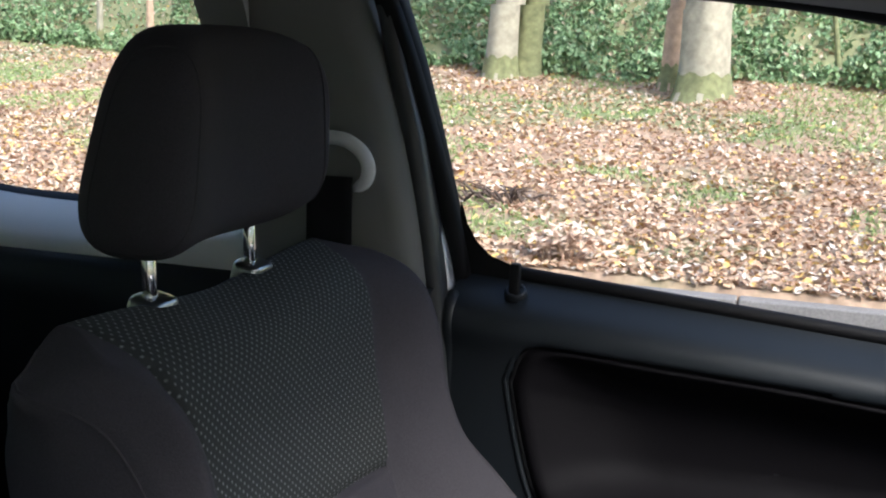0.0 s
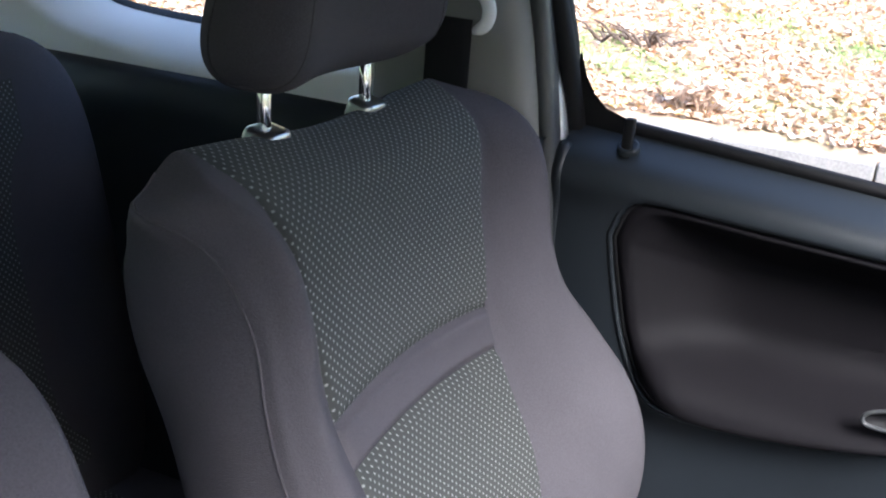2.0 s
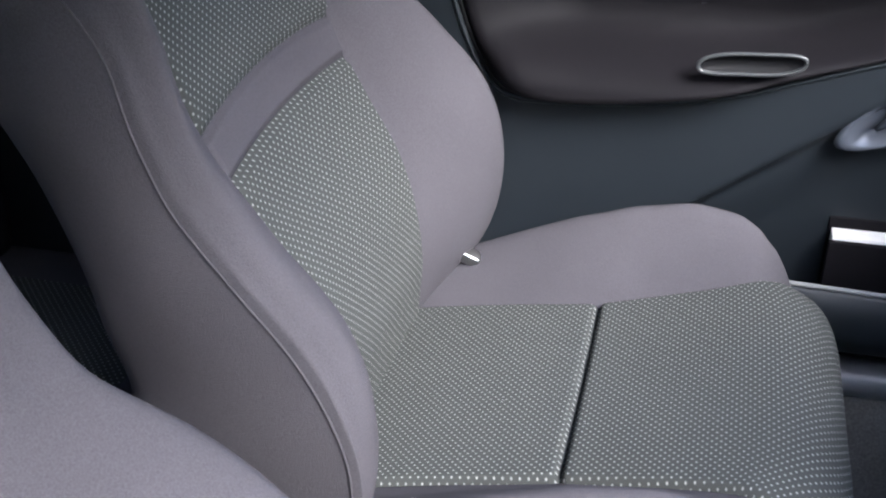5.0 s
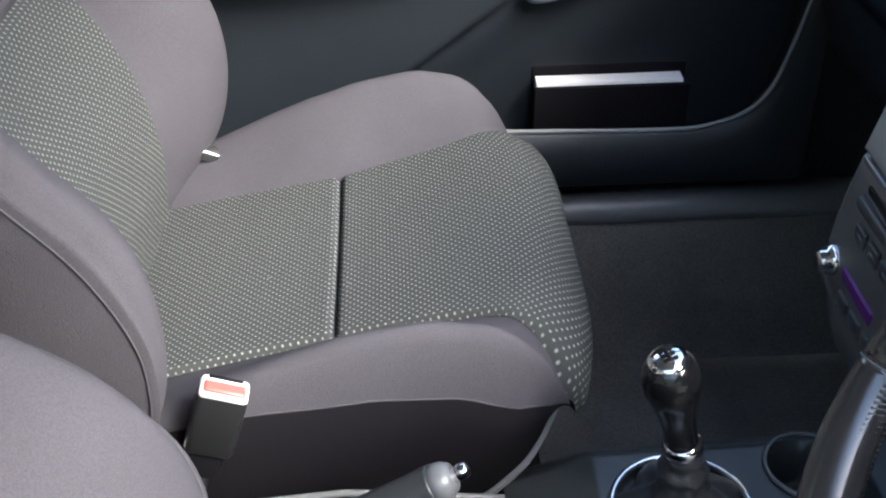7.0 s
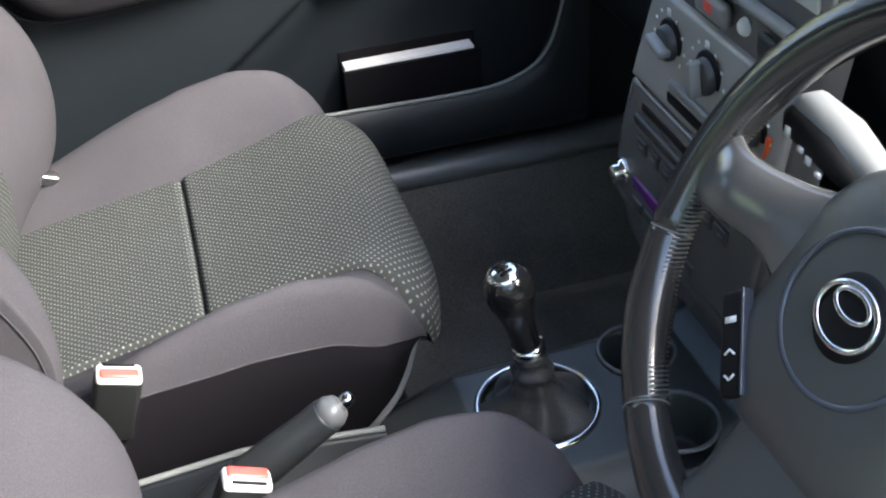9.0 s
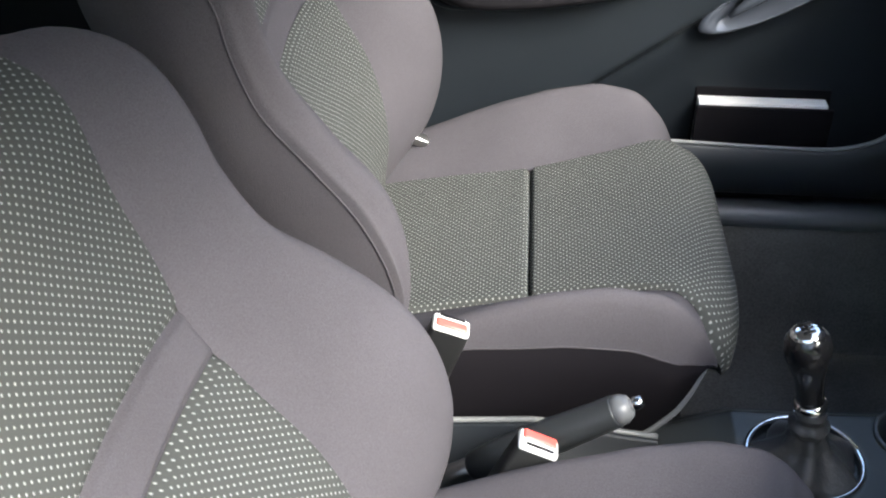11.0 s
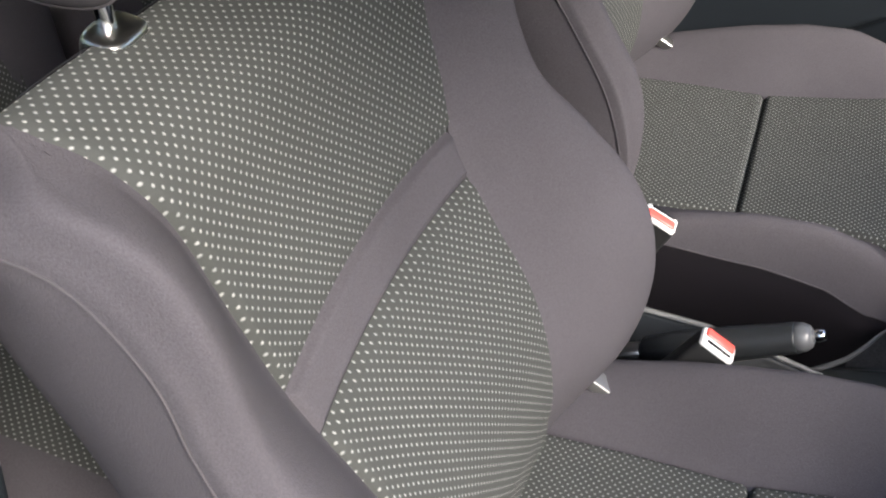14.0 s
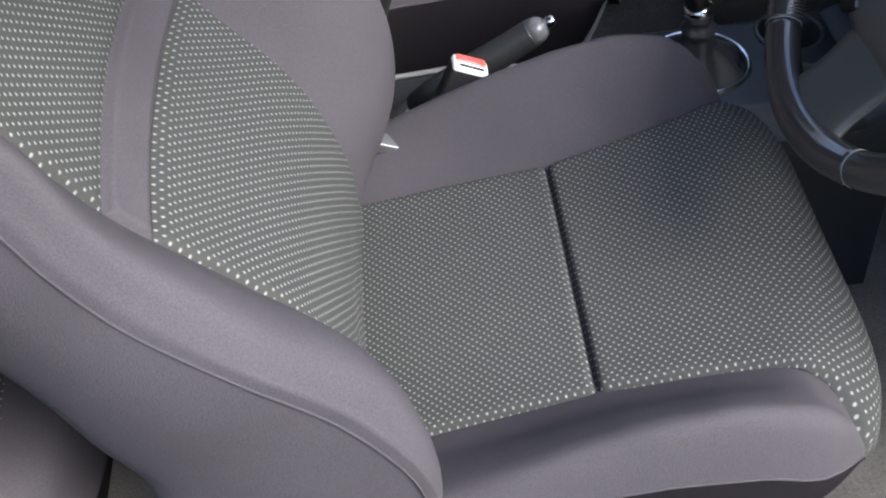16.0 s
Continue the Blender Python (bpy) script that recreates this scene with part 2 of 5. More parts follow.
@functools.lru_cache(maxsize=None)
def back_section(z):
    """One level of the backrest: its front line, the way it faces, and half of its outline from the panel's edge round to the rear."""
    x = SPINE(z)
    slope = (SPINE(z + 0.01) - SPINE(z - 0.01)) / 0.02
    nor = Vector((1, 0, -slope)).normalized()
    ph, W, wing, cord, th = PANEL_HALF(z), BACK_HALF(z), WING(z), CORD(z), BACK_DEPTH(z)
    lift = 0.006 * smooth(0.66, 0.80, z)
    t = max(0.0, (z - 0.80) / 0.072)
    shrink = math.sqrt(max(0.0004, 1 - t ** 2.2))
    b = W - ph
    side = max(min(cord, 0.86 * wing), -0.75 * th)
    k = smooth(0.6, 0.7, z)
    ctrl = [(ph - 0.002, lift - 0.0015), (ph + 0.006, lift + 0.001 + 0.05 * wing), (ph + 0.25 * b, 0.7 * lift + (0.40 - 0.04 * k) * wing), (ph + 0.55 * b, 0.5 * lift + (0.82 - 0.04 * k) * wing), (ph + 0.82 * b, 0.2 * lift + 0.99 * wing), (W - 0.004 * min(1.0, b / 0.05), 0.5 * wing + 0.5 * side), (W, side), (W - 0.004, 0.5 * (side - th) + 0.01), (W - 0.03, -th + 0.012), (W - 0.065, -th)]
    half = spline(ctrl, 37)
    return x, nor, ph, th, shrink, half


def rounded_box(a, b, z0, z1):
    """A low box with well-rounded corners and a crowned top."""
    rows = []
    for z, k in ((z0, 1.0), (z1 - 0.007, 1.0), (z1 - 0.003, 0.97), (z1 - 0.001, 0.90), (z1, 0.78), (z1 + 0.0005, 0.4), (z1 + 0.0005, 0.02)):
        rows.append([(a * k * math.copysign(abs(math.cos(t)) ** 0.55, math.cos(t)), b * k * math.copysign(abs(math.sin(t)) ** 0.55, math.sin(t)), z) for t in np.linspace(0, 2 * math.pi, 36, endpoint=False)])
    return sheet(rows, close=True)


HEAD_SEAM, POST_HALF = 0.84, 0.083


def cushion_norm(x, y, z):
    """How far out a point lies on the headrest's unit body; 1 on its skin."""
    return ((abs(y) ** 3.95 + abs(z) ** 3.95) ** (2.80 / 3.95) + abs(x) ** 2.80) ** (1 / 2.80)


def headrest_point(x, y, z):
    """The headrest's skin in metres: deeper at the foot, leaning back, its front a little hollow."""
    up = 0.0898 * z
    return Vector((0.0573 * x * (1 - 0.227 * z) + 0.127 * up + 0.0551 * y * y, 0.1352 * y * (1 - 0.0868 * z), up))


def front_seat(label, recline, lean, yaw, shift, slide=0.0, driver=False):
    seat = empty("car_seat")
    tagged(seat, label, "car seat", "front seats")
    pivot = Vector((0.075, 0, 0.30))
    turn = Matrix.Translation(pivot + Vector(shift)) @ Matrix.Rotation(radians(yaw), 4, "Z") @ Matrix.Rotation(radians(lean), 4, "X") @ Matrix.Rotation(-radians(recline), 4, "Y") @ Matrix.Translation(-pivot)

    def place(z, a, c, sec):
        x, nor, ph, th, shrink, half = sec
        c = -th / 2 + (c + th / 2) * shrink
        dip = 0.014 * math.exp(-(a / 0.13) ** 2) * smooth(0.80, 0.872, z)
        return turn @ (Vector((x, a, z - dip)) + nor * c)

    zs = list(np.linspace(0.272, 0.80, 52)) + [0.80 + 0.072 * math.sin(t) for t in np.linspace(0.1, math.pi / 2, 12)]
    secs = [back_section(z) for z in zs]
    for sd in (1, -1):
        part("backrest_bolster", sheet([[place(z, sd * a, c, s) for a, c in s[5][:25]] for z, s in zip(zs, secs)]), FABRIC, seat)
        part("backrest_side", sheet([[place(z, sd * a, c, s) for a, c in s[5][24:]] for z, s in zip(zs, secs)]), FABRIC, seat)
        cord = [place(z, sd * (s[5][24][0] + 0.0005), s[5][24][1], s) for z, s in zip(zs, secs)]
        part("seam_piping", tube(cord[2:61], 0.0010, 6), PIPING, seat)
    part("backrest_rear", sheet([[place(z, a, -s[3] - 0.004 * (1 - (a / 0.2) ** 2), s) for a in np.linspace(-s[5][-1][0], s[5][-1][0], 9)] for z, s in zip(zs, secs)]), FABRIC, seat)

    def panel(name, z0, z1, arc0, arc1, mat, rise=0.002):
        rows, uv, n = [], [], 40
        across = np.concatenate([[-1, -0.985, -0.97, -0.95], np.linspace(-0.92, 0.92, 25), [0.95, 0.97, 0.985, 1]])
        for i in range(n):
            row, urow = [], []
            for j, s in enumerate(across):
                lo, hi = z0 + arc0 * (1 - s * s), z1 + arc1 * (1 - s * s)
                t = i / (n - 1)
                if hi > 0.85:
                    t = math.sin(t * math.pi / 2) if t > 0 else 0
                z = lo + (hi - lo) * t
                sec = back_section(z)
                edge = min((1 - abs(s)) * sec[2], (z - lo), (hi - z) if hi < 0.85 else 1)
                c = rise + 0.006 * smooth(0.66, 0.80, z) + 0.003 - 0.007 * (1 - s * s) - 0.0075 * math.exp(-(edge / 0.0040) ** 2)
                p = place(z, s * sec[2], c, sec)
                row.append(p)
                length = (row[0] - rows[-1][0]).length + uv[-1][0][1] / 0.93 if rows and j == 0 else (urow[0][1] / 0.93 if j else z0)
                urow.append((s * sec[2] * 0.93, length * 0.93))
            rows.append(row), uv.append(urow)
        part(name, sheet(rows, uv), mat, seat)

    panel("backrest_upper_panel", 0.655, 0.872, 0.010, 0.0, DOTTED)
    panel("backrest_band", 0.616, 0.655, 0.007, 0.010, FABRIC, 0.0015)
    panel("backrest_lower_panel", 0.272, 0.616, 0.0, 0.007, DOTTED)

    # cushion
    n = 70
    prof = spline([(0.0, 0.262), (0.05, 0.283), (0.08, 0.30), (0.18, 0.323), (0.289, 0.344), (0.38, 0.366), (0.45, 0.381), (0.490, 0.380), (0.517, 0.364), (0.530, 0.336), (0.524, 0.300), (0.497, 0.262), (0.45, 0.235)], n)
    run = np.concatenate([[0], np.cumsum(np.hypot(*np.diff(prof, axis=0).T))])
    nose = int(np.argmax(prof[:, 0]))

    def droop(k):
        return lerp(k, [(0.46, 0.0), (0.485, 0.007), (0.497, 0.014), (0.508, 0.026), (0.52, 0.038), (0.54, 0.036), (0.62, 0.02)])

    def cushion_section(i):
        x, z = prof[i]
        k = x if i <= nose else 0.54 + 0.5 * (run[i] - run[nose])
        ph = lerp(k, [(0.0, 0.155), (0.289, 0.142), (0.40, 0.153), (0.45, 0.162), (0.47, 0.169), (0.485, 0.177), (0.497, 0.187), (0.506, 0.199), (0.513, 0.210), (0.520, 0.211), (0.527, 0.206), (0.54, 0.194), (0.555, 0.160), (0.575, 0.13), (0.62, 0.11)])
        W = lerp(k, [(0.0, 0.232), (0.2, 0.25), (0.40, 0.252), (0.44, 0.249), (0.465, 0.244), (0.485, 0.237), (0.500, 0.228), (0.512, 0.219), (0.527, 0.207), (0.54, 0.196), (0.555, 0.164), (0.575, 0.134), (0.62, 0.114)])
        up = lerp(k, [(0.0, 0.025), (0.12, 0.034), (0.19, 0.050), (0.25, 0.064), (0.31, 0.072), (0.376, 0.067), (0.428, 0.046), (0.47, 0.018), (0.50, 0.006), (0.515, 0.001), (0.54, 0.0)])
        b = W - ph
        base = min(lerp(k, [(0.0, 0.15), (0.30, 0.16), (0.40, 0.207), (0.45, 0.240), (0.476, 0.256), (0.494, 0.278), (0.506, 0.304), (0.514, 0.322), (0.62, 0.322)]), z - 0.05)
        seam = z + lerp(k, [(0.0, 0.006), (0.12, 0.020), (0.22, 0.026), (0.327, 0.015), (0.40, -0.004), (0.43, -0.022), (0.46, -0.037), (0.50, -0.045), (0.54, -0.040), (0.62, -0.030)])
        z -= droop(k)
        return ph, spline([(ph - 0.006, z - 0.004), (ph + 0.25 * b, z + 0.28 * up), (ph + 0.55 * b, z + 0.74 * up), (ph + 0.85 * b, z + 0.98 * up), (W, seam), (W + 0.002, seam - 0.3 * (seam - base)), (W - 0.018, base)], 25)

    csec = [cushion_section(i) for i in range(n)]
    wrap = int(np.searchsorted(prof[:nose, 0], 0.522))

    def rim(i, a, c, sd):
        out = min(1.0, max(0.0, (a - csec[i][0]) / 0.06))
        return slide + prof[i][0] - (0.021 + 0.004 * out) * smooth(0.40, 0.53, prof[i][0]), sd * a, c

    for sd in (1, -1):
        part("cushion_bolster", sheet([[rim(i, a, c, sd) for a, c in csec[i][1][:17]] for i in range(wrap)]), FABRIC, seat)
        part("cushion_side", sheet([[rim(i, a, c, sd) for a, c in csec[i][1][16:]] for i in range(wrap)]), SIDE_CLOTH, seat)
        part("seam_piping", tube([rim(i, csec[i][1][16][0] + 0.0005, csec[i][1][16][1], sd) for i in range(2, wrap)], 0.0010, 6), PIPING, seat)

    def cushion_panel(name, r0, r1, cloth=DOTTED):
        rows, uv = [], []
        for r in np.concatenate([[r0, r0 + 0.002, r0 + 0.004, r0 + 0.007], np.linspace(r0 + 0.011, r1 - 0.011, 40), [r1 - 0.007, r1 - 0.004, r1 - 0.002, r1]]):
            x, z = float(np.interp(r, run, prof[:, 0])), float(np.interp(r, run, prof[:, 1]))
            i = min(n - 2, int(np.searchsorted(run, r)))
            d = prof[min(i + 1, n - 1)] - prof[max(i - 1, 0)]
            nor = Vector((-d[1], 0, d[0])).normalized()
            ph = float(np.interp(r, run, [c[0] for c in csec]))
            drop = droop(x if i <= nose else 0.54 + 0.5 * (r - run[nose]))
            row = []
            for s in np.concatenate([[-1, -0.985, -0.97, -0.95], np.linspace(-0.92, 0.92, 25), [0.95, 0.97, 0.985, 1]]):
                ends = min(r - r0, r1 - r)
                c = 0.007 - 0.003 * (1 - s * s) - 0.009 * math.exp(-(ends / 0.0032) ** 2) - 0.007 * math.exp(-((1 - abs(s)) * ph / 0.0035) ** 2)
                row.append(Vector((slide + x - 0.022 * abs(s) ** 5 * smooth(0.40, 0.53, x), s * ph, z - drop * abs(s) ** 6)) + nor * c)
            rows.append(row), uv.append([(s * (0.081 + 0.5 * ph), r * 1.08) for s in np.concatenate([[-1, -0.985, -0.97, -0.95], np.linspace(-0.92, 0.92, 25), [0.95, 0.97, 0.985, 1]])])
        part(name, sheet(rows, uv), cloth, seat)

    seam = float(np.interp(0.289, prof[:nose, 0], run[:nose]))
    cushion_panel("cushion_rear_panel", 0.01, seam)
    under = float(run[nose] + 0.022)
    cushion_panel("cushion_front_panel", seam, under)
    # Black cloth on the underside puts the shade below the nose into its colour.
    cushion_panel("cushion_underside", under, run[-1], SIDE_CLOTH)

    # headrest on two posts
    cx, cy, cz, roll = (-0.1248, -0.0237, 0.9762, 2.11) if driver else (-0.1379, 0.0007, 0.9738, 2.19)
    set_up = turn @ Matrix.Translation((cx, cy, cz)) @ Matrix.Rotation(radians(roll), 4, "X")
    bm = bmesh.new()
    bmesh.ops.create_cube(bm, size=2)
    bmesh.ops.subdivide_edges(bm, edges=bm.edges[:], cuts=21, use_grid_fill=True)
    for v in bm.verts:
        x, y, z = v.co
        k = cushion_norm(x, y, z)
        v.co = set_up @ headrest_point(x / k, y / k, z / k)
    head = part("headrest", bm, FABRIC, seat, "rounded headrest in plain grey cloth")
    for sd in (1, -1):
        loop = []
        for f in np.linspace(0, 2 * math.pi, 60):
            lo, hi = 0.0, 1.2
            for _ in range(24):
                mid = (lo + hi) / 2
                lo, hi = (mid, hi) if cushion_norm(mid * math.cos(f), HEAD_SEAM, mid * math.sin(f)) < 1 else (lo, mid)
            loop.append(set_up @ headrest_point(lo * math.cos(f), sd * HEAD_SEAM, lo * math.sin(f)))
        part("seam_piping", tube(loop, 0.0011, 6, False), PIPING, head)
    px, py, pz = (-0.107, -0.010, 0.855) if driver else (-0.109, -0.006, 0.855)
    for sd in (1, -1):
        foot, tip = turn @ Vector((px, py + sd * POST_HALF, 0.80)), turn @ Vector((px - 0.008, py + sd * POST_HALF, 0.94))
        post = part("headrest_post", tube([foot, foot.lerp(tip, 0.5), tip], 0.0058, 14), CHROME, seat, "polished chrome post")
        m = turn @ Matrix.Translation((px, py + sd * POST_HALF, pz)) @ Matrix.Rotation(radians(12), 4, "Y")
        part("post_guide", moved(rounded_box(0.0145, 0.020, -0.014, 0.003), m), STEEL, post, "satin grey oval post guide")
    # recliner brackets, base and rails
    for sd in (1, -1):
        if sd > 0:
            part("recliner_tab", moved(block(-0.024, 0.024, -0.010, 0.010, -0.007, 0.007, 0.003), Matrix.Translation((0.121, 0.208, 0.350) if not driver else (0.108, 0.206, 0.340)) @ Matrix.Rotation(radians(22), 4, "Y")), GUIDE_GREY if driver else STEEL, seat, "grey recliner tab" if driver else "bright metal recliner tab")
        part("recliner_bracket", tube(spline([(0.06, sd * 0.243, 0.25), (0.085, sd * 0.25, 0.30), (0.115, sd * 0.25, 0.318), (0.15, sd * 0.245, 0.30)], 12), [0.006, 0.008, 0.011, 0.012, 0.012, 0.012, 0.012, 0.011, 0.010, 0.008, 0.006, 0.005], 8), STEEL, seat, "bright metal recliner bracket")
        edge = [rim(i, csec[i][1][-1][0] + 0.002, csec[i][1][-1][1], sd) for i in range(wrap) if 0.40 < prof[i][0]]
        part("side_trim", tube(edge, 0.0038, 8), GREY_PLASTIC, seat, "grey plastic cushion edge trim")
        part("seat_rail", block(-0.02, 0.50, sd * 0.19 - 0.02, sd * 0.19 + 0.02, 0.004, 0.045, 0.004), STEEL, seat)
    if driver:
        part("seat_lever", tube(spline([(0.27, -0.252, 0.270), (0.33, -0.262, 0.292), (0.39, -0.264, 0.310), (0.415, -0.262, 0.316)], 12), [0.004, 0.006, 0.007, 0.0075, 0.0075, 0.0075, 0.0075, 0.0075, 0.0075, 0.007, 0.006, 0.003], 10), LIGHT_TRIM, seat, "pale plastic height lever")
    part("seat_base", block(0.0, 0.49, -0.21, 0.21, 0.045, 0.175, 0.02), BLACK, seat)
    return seat


front_seat("grey cloth passenger seat with light-dotted centre panels, upright", 0, 0.33, 0.45, (0.0, -0.0009, -0.0137)).location = (0, 0.339, 0)
front_seat("grey cloth driver seat with light-dotted centre panels, reclined", 9.86, 0.26, 0.48, (-0.0068, -0.0053, -0.0094), -0.019, True).location = (0.092, -0.339, 0)


# ---------------------------------------------------------------- car body and doors
def inside(px, pz, poly):
    hit = False
    for (x0, z0), (x1, z1) in zip(poly, poly[1:] + poly[:1]):
        if (z0 > pz) != (z1 > pz) and px < (x1 - x0) * (pz - z0) / (z1 - z0) + x0:
            hit = not hit
    return hit


def loop_of(ctrl, n):
    c = list(ctrl)
    q = spline(c + [c[0]], n + 1)[:-1]
    return [(float(a), float(b)) for a, b in q]


INSERT = loop_of([(0.084, 0.700), (0.096, 0.732), (0.125, 0.742), (0.22, 0.737), (0.39, 0.728), (0.56, 0.712), (0.70, 0.697), (0.735, 0.665), (0.70, 0.640), (0.62, 0.615), (0.554, 0.592), (0.463, 0.563), (0.40, 0.543), (0.32, 0.528), (0.24, 0.519), (0.17, 0.519), (0.138, 0.540), (0.112, 0.592), (0.095, 0.650)], 120)


def door_surface(x, z):
    """How far out the inner face of the door lies."""
    y = 0.622
    y += 0.05 * smooth(0.765, 0.815, z) ** 1.5
    y -= 0.008 * math.exp(-((z - 0.755) / 0.02) ** 2)
    d = (x - 0.394) * 0.600 - (z - 0.426) * 0.800
    y += 0.020 * smooth(0.0, 0.018, d) * smooth(0.62, 0.55, z) + 0.012 * smooth(0.02, 0.08, d)
    y += 0.02 * smooth(0.30, 0.16, z)
    return y


def waist(x, z):
    """The waist line falls towards the front."""
    return z - 0.078 * (x - 0.02) * smooth(0.66, 0.81, z)


def passenger_door():
    door = tagged(empty("passenger_door", (0.4, 0.65, 0.1)), "dark blue-grey plastic car door with padded insert, closed", "car door")
    back = Matrix.Translation((-0.4, -0.65, -0.1))

    def put(name, bm, mat, label="", parent=None):
        return part(name, moved(bm, back), mat, parent or door, label)

    xs, zs = np.linspace(0.012, 1.02, 202), np.linspace(0.10, 0.815, 144)
    rows = []
    for z in zs:
        rows.append([(x, 0.70 if 0.5 < z < 0.75 and inside(x, waist(x, z), INSERT) else door_surface(x, z), waist(x, z)) for x in xs])
    put("inner_panel", sheet(rows), PLASTIC)
    put("outer_skin", block(0.012, 1.02, 0.715, 0.735, 0.06, 0.71, 0.004), SILVER_PAINT)
    put("rear_edge", sheet([[(0.012, y, z) for y in np.linspace(door_surface(0.012, z), 0.72, 5)] for z in zs]), PLASTIC)
    put("rear_corner", tube([(0.014, door_surface(0.012, z) + 0.006, z) for z in zs[:-6]], 0.008, 8), PLASTIC)
    # padded insert, bowl-shaped above its armrest shelf
    c = (0.36, 0.62)
    rows = []
    for r in (1.0, 0.985, 0.96, 0.92, 0.87, 0.81, 0.74, 0.66, 0.57, 0.47, 0.36, 0.24, 0.12, 0.01):
        row = []
        for px, pz in INSERT:
            x, z = c[0] + (px - c[0]) * r, c[1] + (pz - c[1]) * r
            dip = 0.045 * smooth(0.96, 0.5, r)
            dip += 0.02 * smooth(0.56, 0.62, z) * smooth(1.0, 0.8, r)
            shelf = 0.032 * smooth(0.60, 0.545, z) * smooth(1.0, 0.86, r)
            row.append((x, 0.624 - 0.010 * smooth(1.0, 0.96, r) + dip * (1 - 0.8 * smooth(0.60, 0.55, z)) - shelf, z))
        rows.append(row)
    put("padded_insert", sheet(rows, close=True), SOFT_PLASTIC, "black padded vinyl insert")
    edge = [Vector((px, 0.6215, pz)) for px, pz in INSERT]
    put("insert_rim", tube([c2 + (c2 - Vector((0.36, 0.6215, 0.62))).normalized() * 0.006 + Vector((0, 0.001, 0)) for c2 in edge + edge[:1]], 0.0030, 8, False), PLASTIC)
    put("insert_gap", tube([c2 + Vector((0, 0.0035, 0)) for c2 in edge + edge[:1]], 0.004, 6, False), BLACK)
    # pull cup in the armrest
    cup = [Vector((0.415 + 0.053 * math.copysign(abs(math.cos(a)) ** 0.6, math.cos(a)), 0.588, 0.588 + 0.011 * math.copysign(abs(math.sin(a)) ** 0.8, math.sin(a)) + 0.10 * 0.055 * math.cos(a))) for a in np.linspace(0, 2 * math.pi, 40)]
    put("pull_cup_rim", tube(cup, 0.0022, 8, False), DARK_GREY, "grey rim of the pull cup")
    put("pull_cup", sheet([[Vector((0.415, 0.590, 0.588)) + (p - Vector((0.415, 0.588, 0.588))) * k + Vector((0, d, 0)) for p in cup[:-1]] for k, d in ((1.0, -0.001), (0.9, 0.0), (0.8, 0.003), (0.02, 0.004))], close=True), BLACK)
    # lever in its oval dish
    ax, ay = Vector((0.80, 0, 0.50)).normalized(), Vector((-0.50, 0, 0.80)).normalized()
    o = Vector((0.645, 0.628, 0.572))
    dish = []
    for k, d in ((1.0, 0.0), (0.97, -0.005), (0.90, -0.004), (0.80, 0.006), (0.6, 0.016), (0.3, 0.02), (0.01, 0.021)):
        dish.append([o + ax * 0.155 * k * math.cos(a) + ay * 0.034 * k * math.sin(a) + Vector((0, d, 0)) for a in np.linspace(0, 2 * math.pi, 48, endpoint=False)])
    put("lever_dish", sheet(dish, close=True), BLUE_SILVER, "silver-blue oval dish")
    put("door_lever", tube([o + ax * t + ay * (0.014 - 9 * t * t * 0.1) + Vector((0, -0.010, 0)) for t in np.linspace(-0.11, 0.12, 14)], [0.003, 0.006, 0.009, 0.011, 0.012, 0.012, 0.012, 0.012, 0.012, 0.012, 0.011, 0.009, 0.006, 0.003], 10), BLUE_SILVER, "silver-blue release lever")
    put("lock_switch", block(0.615, 0.635, 0.612, 0.63, 0.572, 0.588, 0.003), BLACK)
    put("lever_notch", block(0.583, 0.593, 0.616, 0.632, 0.548, 0.564, 0.002), BLACK)
    # map pocket
    lip = spline([(0.45, 0.327), (0.53, 0.325), (0.62, 0.322), (0.70, 0.321), (0.745, 0.325), (0.79, 0.342), (0.818, 0.375), (0.835, 0.43), (0.85, 0.50), (0.87, 0.58)], 50)
    wall = []
    for x, z in lip:
        wall.append([(x, 0.652, z - 0.1 + 0.06), (x, 0.612, z - 0.004), (x, 0.604, z), (x, 0.598, z - 0.004), (x, 0.593, z - 0.03), (x, 0.588, 0.275), (x, 0.592, 0.252), (x, 0.608, 0.240), (x, 0.65, 0.238)])
    put("map_pocket", sheet(wall), PLASTIC, "moulded map pocket with a thin rolled lip")
    # Paler grey here is the lip's highlight given as a colour.
    put("pocket_lip", tube([(x, 0.604, z + 0.001) for x, z in lip], 0.0032, 8), GREY_PLASTIC)
    # waist seal, window frame, pane
    put("waist_seal", tube([(x, 0.672, waist(x, 0.812)) for x in np.linspace(0.03, 1.0, 20)], 0.008, 8), BLACK)
    top = 1.10
    rear = [(0.018, 0.79), (0.0, 0.877), (-0.019, 0.948), (-0.042, 1.027), (-0.068, top)]
    put("window_frame", tube([(x - 0.004, 0.665 - 0.16 * (z - 0.8), z) for x, z in spline(rear, 14)] + [(x, 0.665 - 0.16 * (z - 0.8), z) for x, z in spline([(-0.058, top + 0.008), (0.2, 1.113), (0.45, 1.085), (0.70, 1.0), (0.95, 0.82)], 20)], 0.0135, 8), BLACK)
    put("corner_filler", sheet([[(0.008, 0.664, 0.79), (0.010, 0.660, 0.885)], [(0.02, 0.664, 0.79), (0.019, 0.661, 0.858)], [(0.03, 0.664, 0.79), (0.030, 0.662, 0.840)], [(0.045, 0.664, 0.79), (0.045, 0.663, 0.826)], [(0.08, 0.664, 0.79), (0.08, 0.664, 0.814)]]), BLACK)
